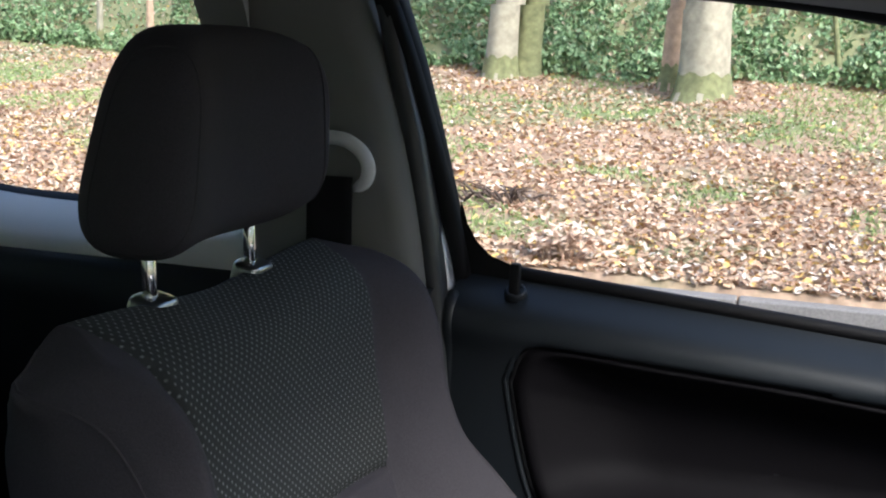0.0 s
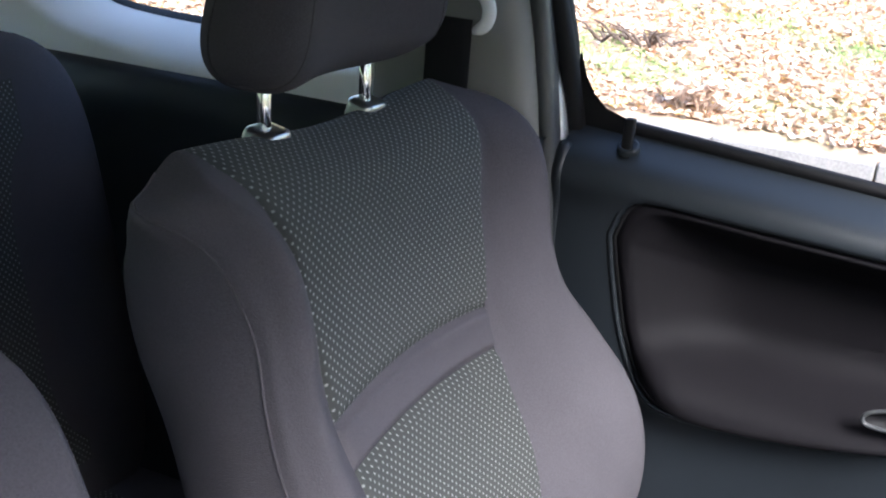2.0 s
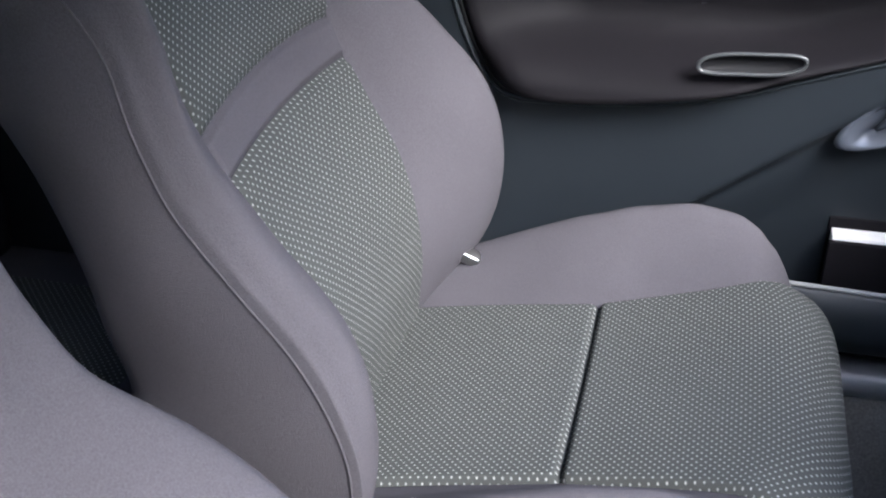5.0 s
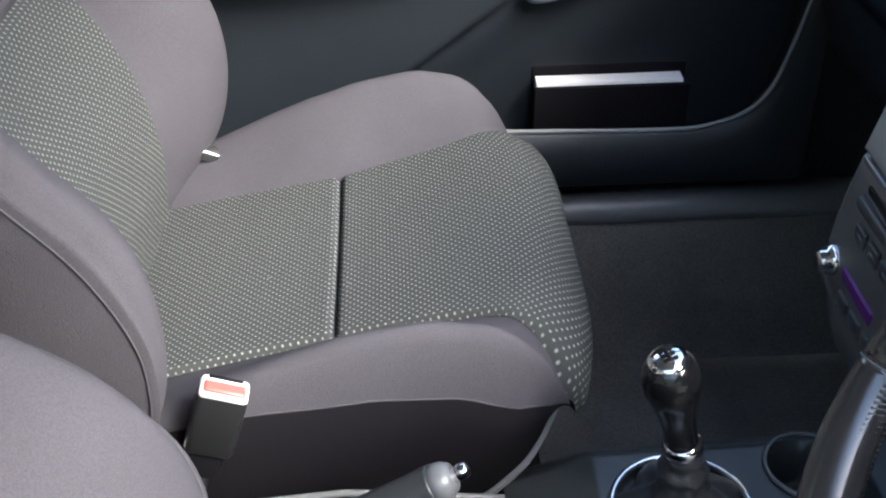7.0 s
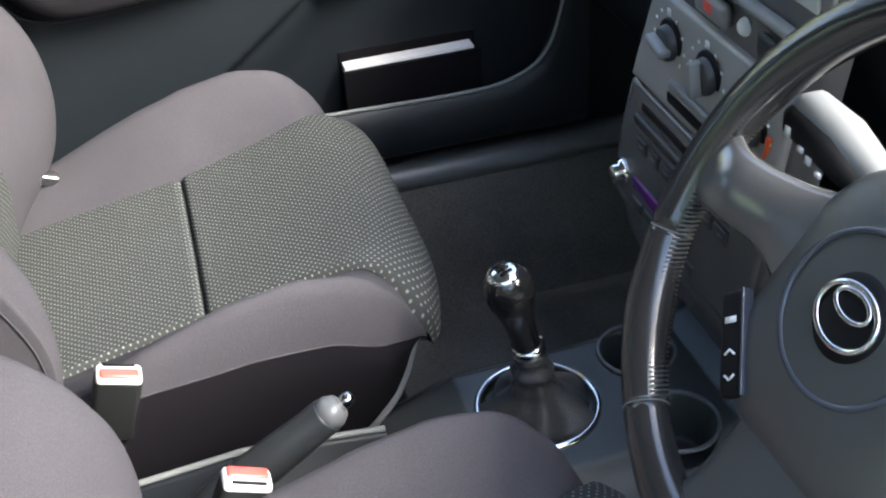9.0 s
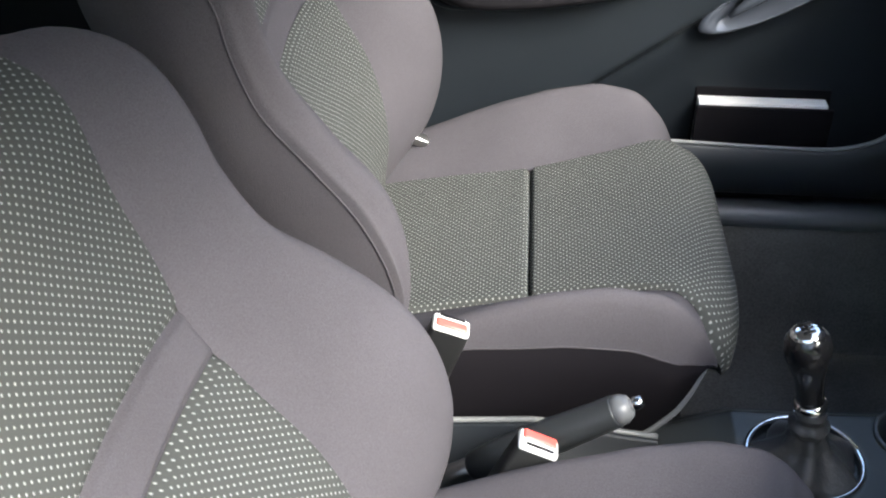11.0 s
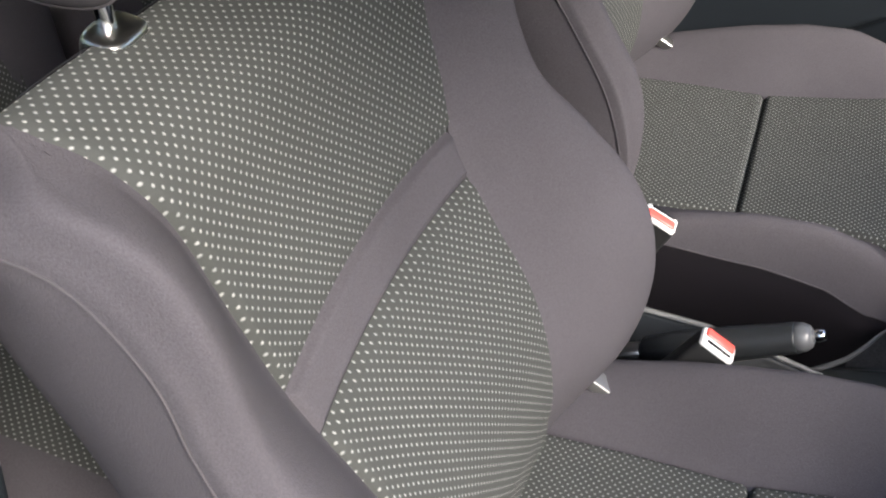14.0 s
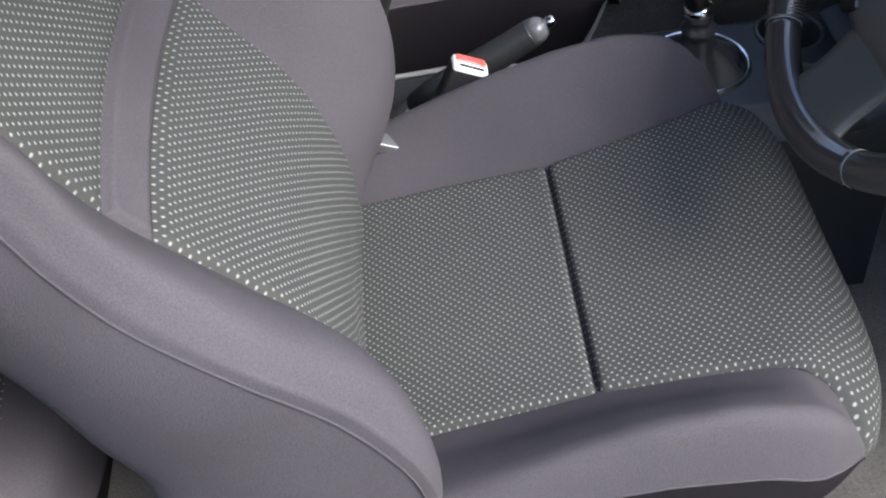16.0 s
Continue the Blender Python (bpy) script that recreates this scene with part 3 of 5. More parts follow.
    pane = sheet([[(x, 0.684 - 0.16 * (z - 0.8), z) for x in (0.0 - 0.06 * (z - 0.8) / 0.3, 0.95 - 0.6 * max(0, z - 0.82))] for z in (0.72, 0.9, 1.0, 1.09)])
    g = put("window_pane", pane, GLASS)
    g.visible_shadow = False
    # locking knob
    put("lock_knob", block(0.0735, 0.0845, 0.6345, 0.6455, 0.775, 0.824, 0.002), BLACK, "black locking knob")
    put("knob_collar", lathe([(0.0125, -0.004), (0.0118, 0.001), (0.0095, 0.003), (0.0078, 0.002)], 20, Matrix.Translation((0.0805, 0.640, 0.794)) @ Matrix.Rotation(radians(28), 4, "X")), PLASTIC)
    return door


passenger_door()

owner = tagged(empty("handbook_wallet", (0.62, 0.645, 0.23)), "black paper wallet with white page edges, in the door pocket", "book")
mb = Matrix.Translation((-0.62, -0.645, -0.23))
part("cover", moved(block(0.526, 0.722, 0.652, 0.660, 0.225, 0.392, 0.002), mb), SOFT_PLASTIC, owner)
part("cover", moved(block(0.526, 0.722, 0.622, 0.629, 0.225, 0.3755, 0.002), mb), SOFT_PLASTIC, owner)
part("page_block", moved(block(0.530, 0.714, 0.6295, 0.6515, 0.23, 0.379, 0.001), mb), PAPER, owner, "white page edges")


def side_strip(name, line, mat, kind_label, soft=False):
    """A strip of trim along the centre pillar, from (rear x, front x, y, z) rows."""
    rows = []
    for x0, x1, y, z in line:
        w = x1 - x0
        if soft:
            rows.append([(x0, y + 0.02, z), (x0 + 0.3 * w, y + 0.004, z), (x1 - 0.030, y, z), (x1 - 0.022, y + 0.0008, z), (x1 - 0.014, y + 0.0035, z), (x1 - 0.008, y + 0.008, z), (x1 - 0.003, y + 0.015, z), (x1, y + 0.026, z), (x1, y + 0.05, z)])
            continue
        rows.append([(x0, y + 0.02, z), (x0, y + 0.004, z), (x0 + 0.15 * w, y, z), (x0 + 0.5 * w, y - 0.002, z), (x1 - 0.12 * w, y, z), (x1, y + 0.006, z), (x1, y + 0.03, z)])
    ob = part(name, sheet(rows), mat)
    return tagged(ob, kind_label, kind="structure")


def edge_rows(left, right, y0, y1, z0=0.30, z1=1.15):
    return [(lerp(z, left), lerp(z, right), y0 + (y1 - y0) * (z - 0.3) / 0.85, z) for z in np.linspace(z0, z1, 30)]


TRIM_EDGE = [(0.30, 0.035), (0.60, 0.016), (0.818, -0.011), (0.893, -0.025), (0.963, -0.043), (1.025, -0.064), (1.088, -0.087), (1.15, -0.112)]
SEAL_REAR = [(0.30, 0.03), (0.831, -0.020), (0.919, -0.039), (1.005, -0.059), (1.09, -0.078), (1.15, -0.096)]
SEAL_FRONT = [(0.30, 0.055), (0.804, 0.005), (0.862, -0.006), (0.949, -0.022), (1.026, -0.043), (1.09, -0.062), (1.15, -0.080)]
side_strip("pillar_trim_1", edge_rows([(z, x - 0.20) for z, x in TRIM_EDGE], TRIM_EDGE, 0.597, 0.585), PILLAR_TRIM, "grey centre pillar trim with a rounded front edge", True)
side_strip("pillar_seal_1", edge_rows(SEAL_REAR, SEAL_FRONT, 0.618, 0.608), DARK_GREY, "dark grey rubber door seal on the pillar")
side_strip("pillar_paint_1", edge_rows([(0.30, 0.05), (0.808, -0.003), (0.90, -0.020)], [(0.30, 0.066), (0.808, 0.008), (0.844, -0.001), (0.90, -0.019)], 0.642, 0.635, 0.30, 0.90), SILVER_PAINT, "silver painted door jamb")
side_strip("pillar_body_1", edge_rows([(z, x - 0.10) for z, x in SEAL_FRONT], [(0.30, 0.075), (0.78, 0.020), (0.877, 0.002), (0.948, -0.017), (1.027, -0.040), (1.15, -0.085)], 0.668, 0.650), BLACK, "black seal behind the door edge")
# belt guide on the pillar and its webbing
belt = tagged(empty("seat_belt", (-0.10, 0.60, 0.3)), "black seat belt hanging from a pale guide on the pillar", "seat belt")
mb = Matrix.Translation((0.10, -0.60, -0.3))
part("belt_guide", moved(tube(spline([(-0.150, 0.584, 0.948), (-0.102, 0.577, 0.948), (-0.084, 0.573, 0.944), (-0.069, 0.571, 0.933), (-0.063, 0.570, 0.919), (-0.067, 0.571, 0.905), (-0.080, 0.573, 0.897)], 22), [0.004, 0.006, 0.007, 0.0075] + [0.0075] * 12 + [0.0072, 0.007, 0.0068, 0.0065, 0.005, 0.003], 12), mb), LIGHT_TRIM, belt, "pale grey plastic belt guide")
part("webbing", moved(sheet([[(x, 0.565 - 0.0005 * k, z) for x in np.linspace(-0.128 + 0.02 * (0.9 - z), -0.078 + 0.02 * (0.9 - z), 6)] for k, z in enumerate(np.linspace(0.91, 0.12, 20))]), mb), WEBBING, belt)
mod = belt.children[-1].modifiers.new("thick", "SOLIDIFY")
mod.thickness = 0.0015

# rear quarter: dark lower panel, pale window surround, glass
WIN = loop_of([(-0.27, 0.849), (-0.45, 0.845), (-0.60, 0.849), (-0.655, 0.862), (-0.692, 0.895), (-0.706, 0.95), (-0.70, 1.02), (-0.66, 1.075), (-0.50, 1.10), (-0.32, 1.10), (-0.262, 1.085), (-0.248, 1.02), (-0.25, 0.90), (-0.255, 0.865)], 84)


def surround(loops, mat, name, label):
    """A frame from loops of (scale out of the window's middle, y, floor of z)."""
    c = (-0.48, 0.97)
    rows = []
    for grow, y, low in loops:
        row = []
        for px, pz in WIN:
            d = Vector((px - c[0], pz - c[1])).normalized()
            x, z = px + d.x * grow, pz + d.y * grow * 0.9
            row.append((min(x, -0.205), y - 0.10 * max(0, z - 0.85), max(low, z)))
        rows.append(row)
    return tagged(part(name, sheet(rows, close=True), mat), label, kind="structure")


surround([(-0.004, 0.700, 0), (0.0, 0.690, 0), (0.004, 0.684, 0)], BLACK, "quarter_seal_1", "black rubber seal round the rear side window")
surround([(0.004, 0.686, 0), (0.010, 0.668, 0), (0.022, 0.640, 0), (0.040, 0.612, 0.798), (0.052, 0.602, 0.792), (0.22, 0.60, 0.792)], LIGHT_TRIM, "quarter_trim_1", "pale grey trim round the rear side window")
pane = part("quarter_window_1", sheet([[(px, 0.695 - 0.10 * max(0, pz - 0.85), pz) for px, pz in WIN], [(-0.48, 0.69, 0.97)] * len(WIN)], close=True), GLASS)
tagged(pane, "clear rear side window", kind="structure")
pane.visible_shadow = False
rows = []
for x in np.linspace(-1.15, 0.0, 40):
    rows.append([(x, 0.66, 0.797), (x, 0.645, 0.800), (x, 0.60, 0.793), (x, 0.585, 0.78), (x, 0.58, 0.74), (x, 0.585, 0.6), (x, 0.57, 0.5), (x, 0.57, 0.0)])
tagged(part("quarter_panel_1", sheet(rows), PLASTIC), "dark plastic rear side panel", kind="structure")
tagged(part("door_sill_1", sheet([[(x, 0.66, 0.19), (x, 0.645, 0.214), (x, 0.615, 0.219), (x, 0.603, 0.216), (x, 0.595, 0.207), (x, 0.592, 0.190), (x, 0.60, 0.186)] for x in np.linspace(-0.05, 1.28, 24)]), SILL_GREY), "dark plastic sill trim", kind="structure")
tagged(part("trim_carpet_1", sheet([[(x, 0.596, 0.192), (x, 0.580, 0.14), (x, 0.560, 0.05), (x, 0.53, 0.0)] for x in np.linspace(-0.05, 1.30, 40)]), CARPET), "dark carpet rising to the sill", kind="structure")
tagged(part("floor", sheet([[(x, y, -0.002 + 0.35 * smooth(0.95, 1.35, x) + 0.004 * math.sin(9 * x + 5 * y)) for y in np.linspace(-0.66, 0.70, 40)] for x in np.linspace(-1.15, 1.40, 70)]), CARPET), "dark worn carpet on the cabin floor", kind="structure")
# shell: roof lining, rear wall, bulkhead, driver's side behind the open door
tagged(part("ceiling", sheet([[(x, y, 1.255 - (0.17 if y > 0 else 0.06) * (abs(y) / 0.62) ** 4 - 0.05 * smooth(0.35, 0.7, x) - 0.10 * smooth(-0.7, -1.2, x)) for y in np.linspace(-0.60, 0.60, 30)] for x in np.linspace(-1.15, 0.60, 30)]), HEADLINING), "pale cloth roof lining", kind="structure")
tagged(part("roof_skin", sheet([[(x, y, 1.295 - (0.17 if y > 0 else 0.06) * (abs(y) / 0.66) ** 4 - 0.05 * smooth(0.35, 0.7, x) - 0.10 * smooth(-0.7, -1.2, x)) for y in np.linspace(-0.66, 0.66, 30)] for x in np.linspace(-1.18, 0.62, 30)]), SILVER_PAINT), "silver painted car roof", kind="structure")
tagged(part("wall_rear", block(-1.22, -1.16, -0.66, 0.66, -0.1, 0.80), PLASTIC), "dark tailgate lining", kind="structure")
tagged(part("wall_front", block(1.30, 1.36, -0.66, 0.70, -0.1, 0.70), BLACK), "dark bulkhead", kind="structure")
tagged(part("quarter_panel_2", block(-1.15, -0.12, -0.66, -0.58, 0.0, 0.82, 0.01), PLASTIC), "dark plastic rear side panel", kind="structure")
tagged(part("pillar_trim_2", tube([(-0.15, -0.63, 0.8), (-0.20, -0.62, 0.95), (-0.28, -0.60, 1.17)], 0.045, 12), PILLAR_TRIM), "grey centre pillar trim", kind="structure")
tagged(part("cant_rail_1", tube([(-1.1, 0.60, 1.06), (-0.6, 0.612, 1.125), (-0.2, 0.615, 1.135), (0.2, 0.612, 1.135), (0.45, 0.60, 1.11), (0.70, 0.61, 1.02), (1.0, 0.64, 0.84)], 0.026, 12), HEADLINING), "pale roof rail trim", kind="structure")
tagged(part("cant_rail_2", tube([(-1.1, -0.60, 1.08), (-0.6, -0.615, 1.17), (-0.2, -0.62, 1.20), (0.2, -0.62, 1.205), (0.45, -0.62, 1.19), (0.70, -0.63, 1.12), (1.0, -0.64, 0.90)], 0.024, 12), HEADLINING), "pale roof rail trim", kind="structure")
tagged(part("door_sill_2", sheet([[(x, -0.70, -0.1), (x, -0.70, 0.13), (x, -0.67, 0.15), (x, -0.62, 0.14), (x, -0.60, 0.10), (x, -0.60, 0.0)] for x in np.linspace(-0.15, 1.2, 20)]), PLASTIC), "dark plastic sill trim", kind="structure")


# ---------------------------------------------------------------- rear bench
def pad(x0, x1, y0, y1, z0, z1, puff=0.02, power=5.0, n=20):
    """A stuffed box with rounded edges."""
    bm = bmesh.new()
    bmesh.ops.create_cube(bm, size=2)
    bmesh.ops.subdivide_edges(bm, edges=bm.edges[:], cuts=n, use_grid_fill=True)
    for v in bm.verts:
        p = Vector(v.co)
        k = (abs(p.x) ** power + abs(p.y) ** power + abs(p.z) ** power) ** (-1 / power)
        p *= k
        v.co = Vector(((x0 + x1) / 2 + p.x * (x1 - x0) / 2, (y0 + y1) / 2 + p.y * (y1 - y0) / 2, (z0 + z1) / 2 + p.z * (z1 - z0) / 2))
    return bm


def dotted_sheet(x0, x1, y0, y1, f):
    xs, ys = np.linspace(x0, x1, 16), np.linspace(y0, y1, 16)
    return sheet([[(x, y, f(x)) for y in ys] for x in xs], [[(y, x) for y in ys] for x in xs])


bench = tagged(empty("rear_bench", (-0.40, 0, 0.0)), "grey cloth rear bench with dotted seat panels", "car seat")
mb = Matrix.Translation((0.40, 0, 0))
part("bench_base", moved(block(-0.55, -0.16, -0.50, 0.50, 0.0, 0.20, 0.02), mb), BLACK, bench)
for sd in (1, -1):
    part("bench_cushion", moved(pad(-0.60, -0.10, min(sd * 0.01, sd * 0.53), max(sd * 0.01, sd * 0.53), 0.16, 0.32), mb), FABRIC, bench)
    part("bench_cushion_panel", moved(dotted_sheet(-0.50, -0.125, min(sd * 0.07, sd * 0.42), max(sd * 0.07, sd * 0.42), lambda x: 0.3225 - 0.02 * smooth(-0.22, -0.12, x) ** 2), mb), DOTTED, bench)
    lean = mb @ Matrix.Translation((-0.47, 0, 0.30)) @ Matrix.Rotation(radians(-14), 4, "Y") @ Matrix.Translation((0.47, 0, -0.30))
    part("bench_back", moved(pad(-0.56, -0.42, min(sd * 0.01, sd * 0.545), max(sd * 0.01, sd * 0.545), 0.26, 0.86), lean), FABRIC, bench)
    rows = [[(-0.4185 - 0.003 * ((y - sd * 0.26) / 0.15) ** 2, y, z) for y in np.linspace(sd * 0.26 - 0.15, sd * 0.26 + 0.15, 10)] for z in np.linspace(0.36, 0.80, 16)]
    part("bench_back_panel", moved(sheet(rows, [[(p[1], p[2]) for p in r] for r in rows]), lean), DOTTED, bench)


# ---------------------------------------------------------------- console, gear lever, handbrake, belt buckles
def console_top(x, y):
    z = lerp(x, [(0.44, 0.235), (0.52, 0.268), (0.66, 0.270), (0.76, 0.276), (0.80, 0.30)])
    z -= 0.03 * smooth(0.075, 0.115, abs(y - 0.03))
    z -= 0.012 * smooth(0.064, 0.056, math.hypot(x - 0.588, y - 0.04))
    for cx, cy, r in ((0.712, 0.078, 0.040), (0.705, -0.030, 0.041)):
        z -= 0.06 * smooth(r, r - 0.006, math.hypot(x - cx, y - cy))
    return z


console = tagged(empty("centre_console", (0.6, 0.03, 0.0)), "dark plastic centre console with two round cup holders", "console")
mb = Matrix.Translation((-0.6, -0.03, 0))
part("console_top", moved(sheet([[(x, y, console_top(x, y)) for y in np.linspace(-0.085, 0.145, 116)] for x in np.linspace(0.44, 0.80, 150)]), mb), CONSOLE_GREY, console)
for y in (-0.085, 0.145):
    part("console_side", moved(sheet([[(x, y, console_top(x, y)), (x, y + (0.01 if y > 0 else -0.01), console_top(x, y) - 0.03), (x, y + (0.03 if y > 0 else -0.03), 0.0)] for x in np.linspace(0.44, 0.80, 20)]), mb), PLASTIC, console)
part("console_end", moved(block(0.436, 0.444, -0.09, 0.15, 0.0, 0.215, 0.003), mb), PLASTIC, console)
for cx, cy, r in ((0.712, 0.078, 0.040), (0.705, -0.030, 0.041)):
    part("cup_rim", moved(ring(r, 0.0022, Matrix.Translation((cx, cy, 0.2735))), mb), SILL_GREY, console)
rows = []
for x in np.linspace(-0.25, 0.437, 40):
    h = lerp(x, [(-0.25, 0.20), (0.0, 0.23), (0.18, 0.262), (0.30, 0.272), (0.437, 0.255)])
    rows.append([(x, 0.085, 0.0), (x, 0.080, h - 0.02), (x, 0.074, h), (x, 0.066, h - 0.004), (x, 0.058, h - 0.05), (x, 0.0, h - 0.06), (x, -0.058, h - 0.05), (x, -0.066, h - 0.004), (x, -0.074, h), (x, -0.080, h - 0.02), (x, -0.085, 0.0)])
tray = tagged(empty("handbrake_tray", (0.1, 0, 0)), "dark plastic tray between the seats with rolled edges", "console")
mt = Matrix.Translation((-0.1, 0, 0))
part("tray", moved(sheet(rows), mt), PLASTIC, tray)
# Lighter tubes put the light reflection on the rolled edges into their colour.
for k in (2, 8):
    part("tray_edge", moved(tube([r[k] for r in rows], 0.0035, 8), mt), GREY_PLASTIC, tray, "rolled tray edge, lighter grey for its light reflection")

lever = tagged(empty("gear_lever", (0.588, 0.04, 0.27)), "gear lever with glossy black knob, chrome collar and leather boot", "gear lever")
mg = Matrix.Translation((-0.588, -0.04, -0.27))
axis = Vector((0.555, 0.031, 0.446)) - Vector((0.577, 0.036, 0.353))
tilt = axis.to_track_quat("Z", "Y").to_matrix().to_4x4()
at = Matrix.Translation((0.577, 0.036, 0.353)) @ tilt
knob = part("knob", moved(lathe([(0.0, 0.104), (0.009, 0.103), (0.016, 0.0995), (0.0212, 0.092), (0.0238, 0.081), (0.0228, 0.069), (0.0195, 0.057), (0.016, 0.042), (0.0142, 0.026), (0.0138, 0.012), (0.0142, 0.006), (0.012, 0.003)], 32), mg @ at), GLOSS_BLACK, lever, "glossy black gear knob")
cap = part("shift_plate", moved(lathe([(0.0, 0.1055), (0.010, 0.1042), (0.0158, 0.1008), (0.0163, 0.099)], 28), mg @ at), CHROME, knob, "polished shift pattern plate")
for x, y, sx, sy in ((-0.006, 0, 0.0012, 0.006), (0, 0, 0.0012, 0.006), (0.006, 0, 0.0012, 0.006), (0, 0, 0.007, 0.0012)):
    part("shift_mark", moved(block(x - sx, x + sx, y - sy, y + sy, 0.1045, 0.1064), mg @ at), BLACK, knob)
part("collar", moved(lathe([(0.0135, 0.004), (0.0165, 0.002), (0.0172, -0.003), (0.0165, -0.008), (0.0135, -0.010)], 28), mg @ at), CHROME, lever, "chrome collar")
rows = []
for i, t in enumerate(np.linspace(0, 1, 26)):
    c = Vector((0.579, 0.036, 0.345)).lerp(Vector((0.588, 0.04, 0.257)), t)
    r = 0.0145 + 0.005 * smooth(0, 0.3, t) + 0.038 * smooth(0.40, 1, t) + 0.0026 * math.sin(t * 30) * smooth(0.7, 0.3, t)
    rows.append([(c.x + r * (1 + 0.15 * t * math.sin(5 * a + 6 * t) + 0.07 * t * math.sin(11 * a + 3 * t)) * math.cos(a), c.y + r * (1 + 0.15 * t * math.sin(5 * a + 6 * t)) * math.sin(a), c.z + 0.006 * t * (1 - t) * math.sin(7 * a)) for a in np.linspace(0, 2 * math.pi, 60, endpoint=False)])
part("boot", moved(sheet(rows, close=True), mg), BOOT, lever, "creased grey leather boot")
part("boot_ring", moved(ring(0.0605, 0.0035, Matrix.Translation((0.588, 0.04, 0.269))), mg), CHROME, lever, "chrome ring")

brake = tagged(empty("handbrake", (0.12, -0.022, 0.2)), "grey handbrake lever with a chrome release button, lowered", "handbrake")
mh = Matrix.Translation((-0.12, 0.022, -0.2))
p0, p1 = Vector((0.10, -0.022, 0.205)), Vector((0.389, -0.023, 0.394))
d = (p1 - p0).normalized()
part("shaft", moved(tube([p0, p0 + d * 0.12, p0 + d * 0.20], [0.013, 0.012, 0.012], 12), mh), STEEL, brake)
part("grip", moved(tube([p1 - d * t for t in (0.185, 0.18, 0.15, 0.11, 0.07, 0.035, 0.02, 0.018)], [0.012, 0.0165, 0.019, 0.0195, 0.018, 0.0165, 0.0165, 0.0165], 18), mh), HANDBRAKE_GREY, brake, "dark grey moulded grip")
part("grip_end", moved(tube([p1 - d * t for t in (0.0185, 0.018, 0.010, 0.004, 0.002)], [0.0150, 0.0158, 0.0148, 0.0115, 0.008], 18), mh), SILL_GREY, brake, "grey end cap")
part("release_button", moved(tube([p1 - d * 0.004, p1 + d * 0.006, p1 + d * 0.010, p1 + d * 0.011], [0.0068, 0.0068, 0.0055, 0.003], 14), mh), CHROME, brake, "chrome push button")
part("brake_gaiter", moved(tube([p0 + d * t for t in (0.0, 0.03, 0.06, 0.09, 0.11)], [0.04, 0.032, 0.024, 0.018, 0.0145], 16), mh), LEATHER, brake)


def buckle(label, top, foot, flip=1):
    ob = tagged(empty("belt_buckle", foot), label, "belt buckle", "belt buckles")
    top, foot2 = Vector(top) - Vector(foot), Vector((0, 0, 0))
    d = (top - foot2).normalized()
    side = Vector((0, 1, 0))
    front = side.cross(d).normalized()
    m = Matrix((front, side, d)).transposed().to_4x4()
    m.translation = top
    part("housing", moved(block(-0.021, 0.021, -0.0125, 0.0125, -0.075, 0.0, 0.006), m), BUCKLE_GREY, ob, "dark grey buckle housing")
    part("housing_foot", moved(block(-0.015, 0.015, -0.009, 0.009, -0.105, -0.072, 0.004), m), BLACK, ob)
    # The rim's pale colour stands for the white highlight round the mouth.
    part("rim", moved(block(-0.0202, 0.0202, -0.0120, 0.0120, -0.008, 0.0022, 0.0045), m), LIGHT_TRIM, ob, "buckle mouth coloured pale for its white highlight")
    part("release_button", moved(block(-0.0175, 0.0175, min(-0.0030 * flip, 0.0100 * flip), max(-0.0030 * flip, 0.0100 * flip), -0.004, 0.0042, 0.0030), m), RED, ob, "red release button")
    part("slot", moved(block(-0.014, 0.014, min(-0.0095 * flip, -0.0062 * flip), max(-0.0095 * flip, -0.0062 * flip), -0.004, 0.0026), m), BLACK, ob)
    part("stalk", tube([foot2, d * (top.length - 0.10) * 0.6, d * (top.length - 0.095)], [0.010, 0.008, 0.009], 10), BLACK, ob)
    return ob


buckle("grey belt buckle with red button beside the passenger seat", (0.207, 0.079, 0.398), (0.13, 0.088, 0.17), -1)
buckle("grey belt buckle with red button beside the driver seat", (0.299, -0.079, 0.392), (0.20, -0.088, 0.17))

# ---------------------------------------------------------------- dashboard
dash = tagged(empty("dashboard", (1.0, 0, 0.3)), "dark plastic dashboard across the cabin", "dashboard")
md = Matrix.Translation((-1.0, 0, -0.3))
prof = spline([(1.20, 0.36), (1.02, 0.38), (0.90, 0.42), (0.86, 0.50), (0.83, 0.60), (0.80, 0.66), (0.80, 0.72), (0.84, 0.77), (0.95, 0.81), (1.25, 0.82)], 40)
part("dash_body", moved(sheet([[(x, y, z) for x, z in prof] for y in np.linspace(-0.66, 0.68, 30)]), md), PLASTIC, dash)
part("glovebox_lid", moved(sheet([[(x - 0.008, y, z) for x, z in prof[6:16]] for y in np.linspace(0.20, 0.60, 12)]), md), PLASTIC, dash)
face = [(0.80, 0.285), (0.765, 0.32), (0.735, 0.37), (0.724, 0.42), (0.726, 0.47), (0.732, 0.53), (0.740, 0.60), (0.746, 0.655), (0.752, 0.70), (0.765, 0.76), (0.80, 0.80), (0.86, 0.81)]
fs = spline(face, 60)


def face_x(z):
    return float(np.interp(z, fs[:48, 1], fs[:48, 0]))


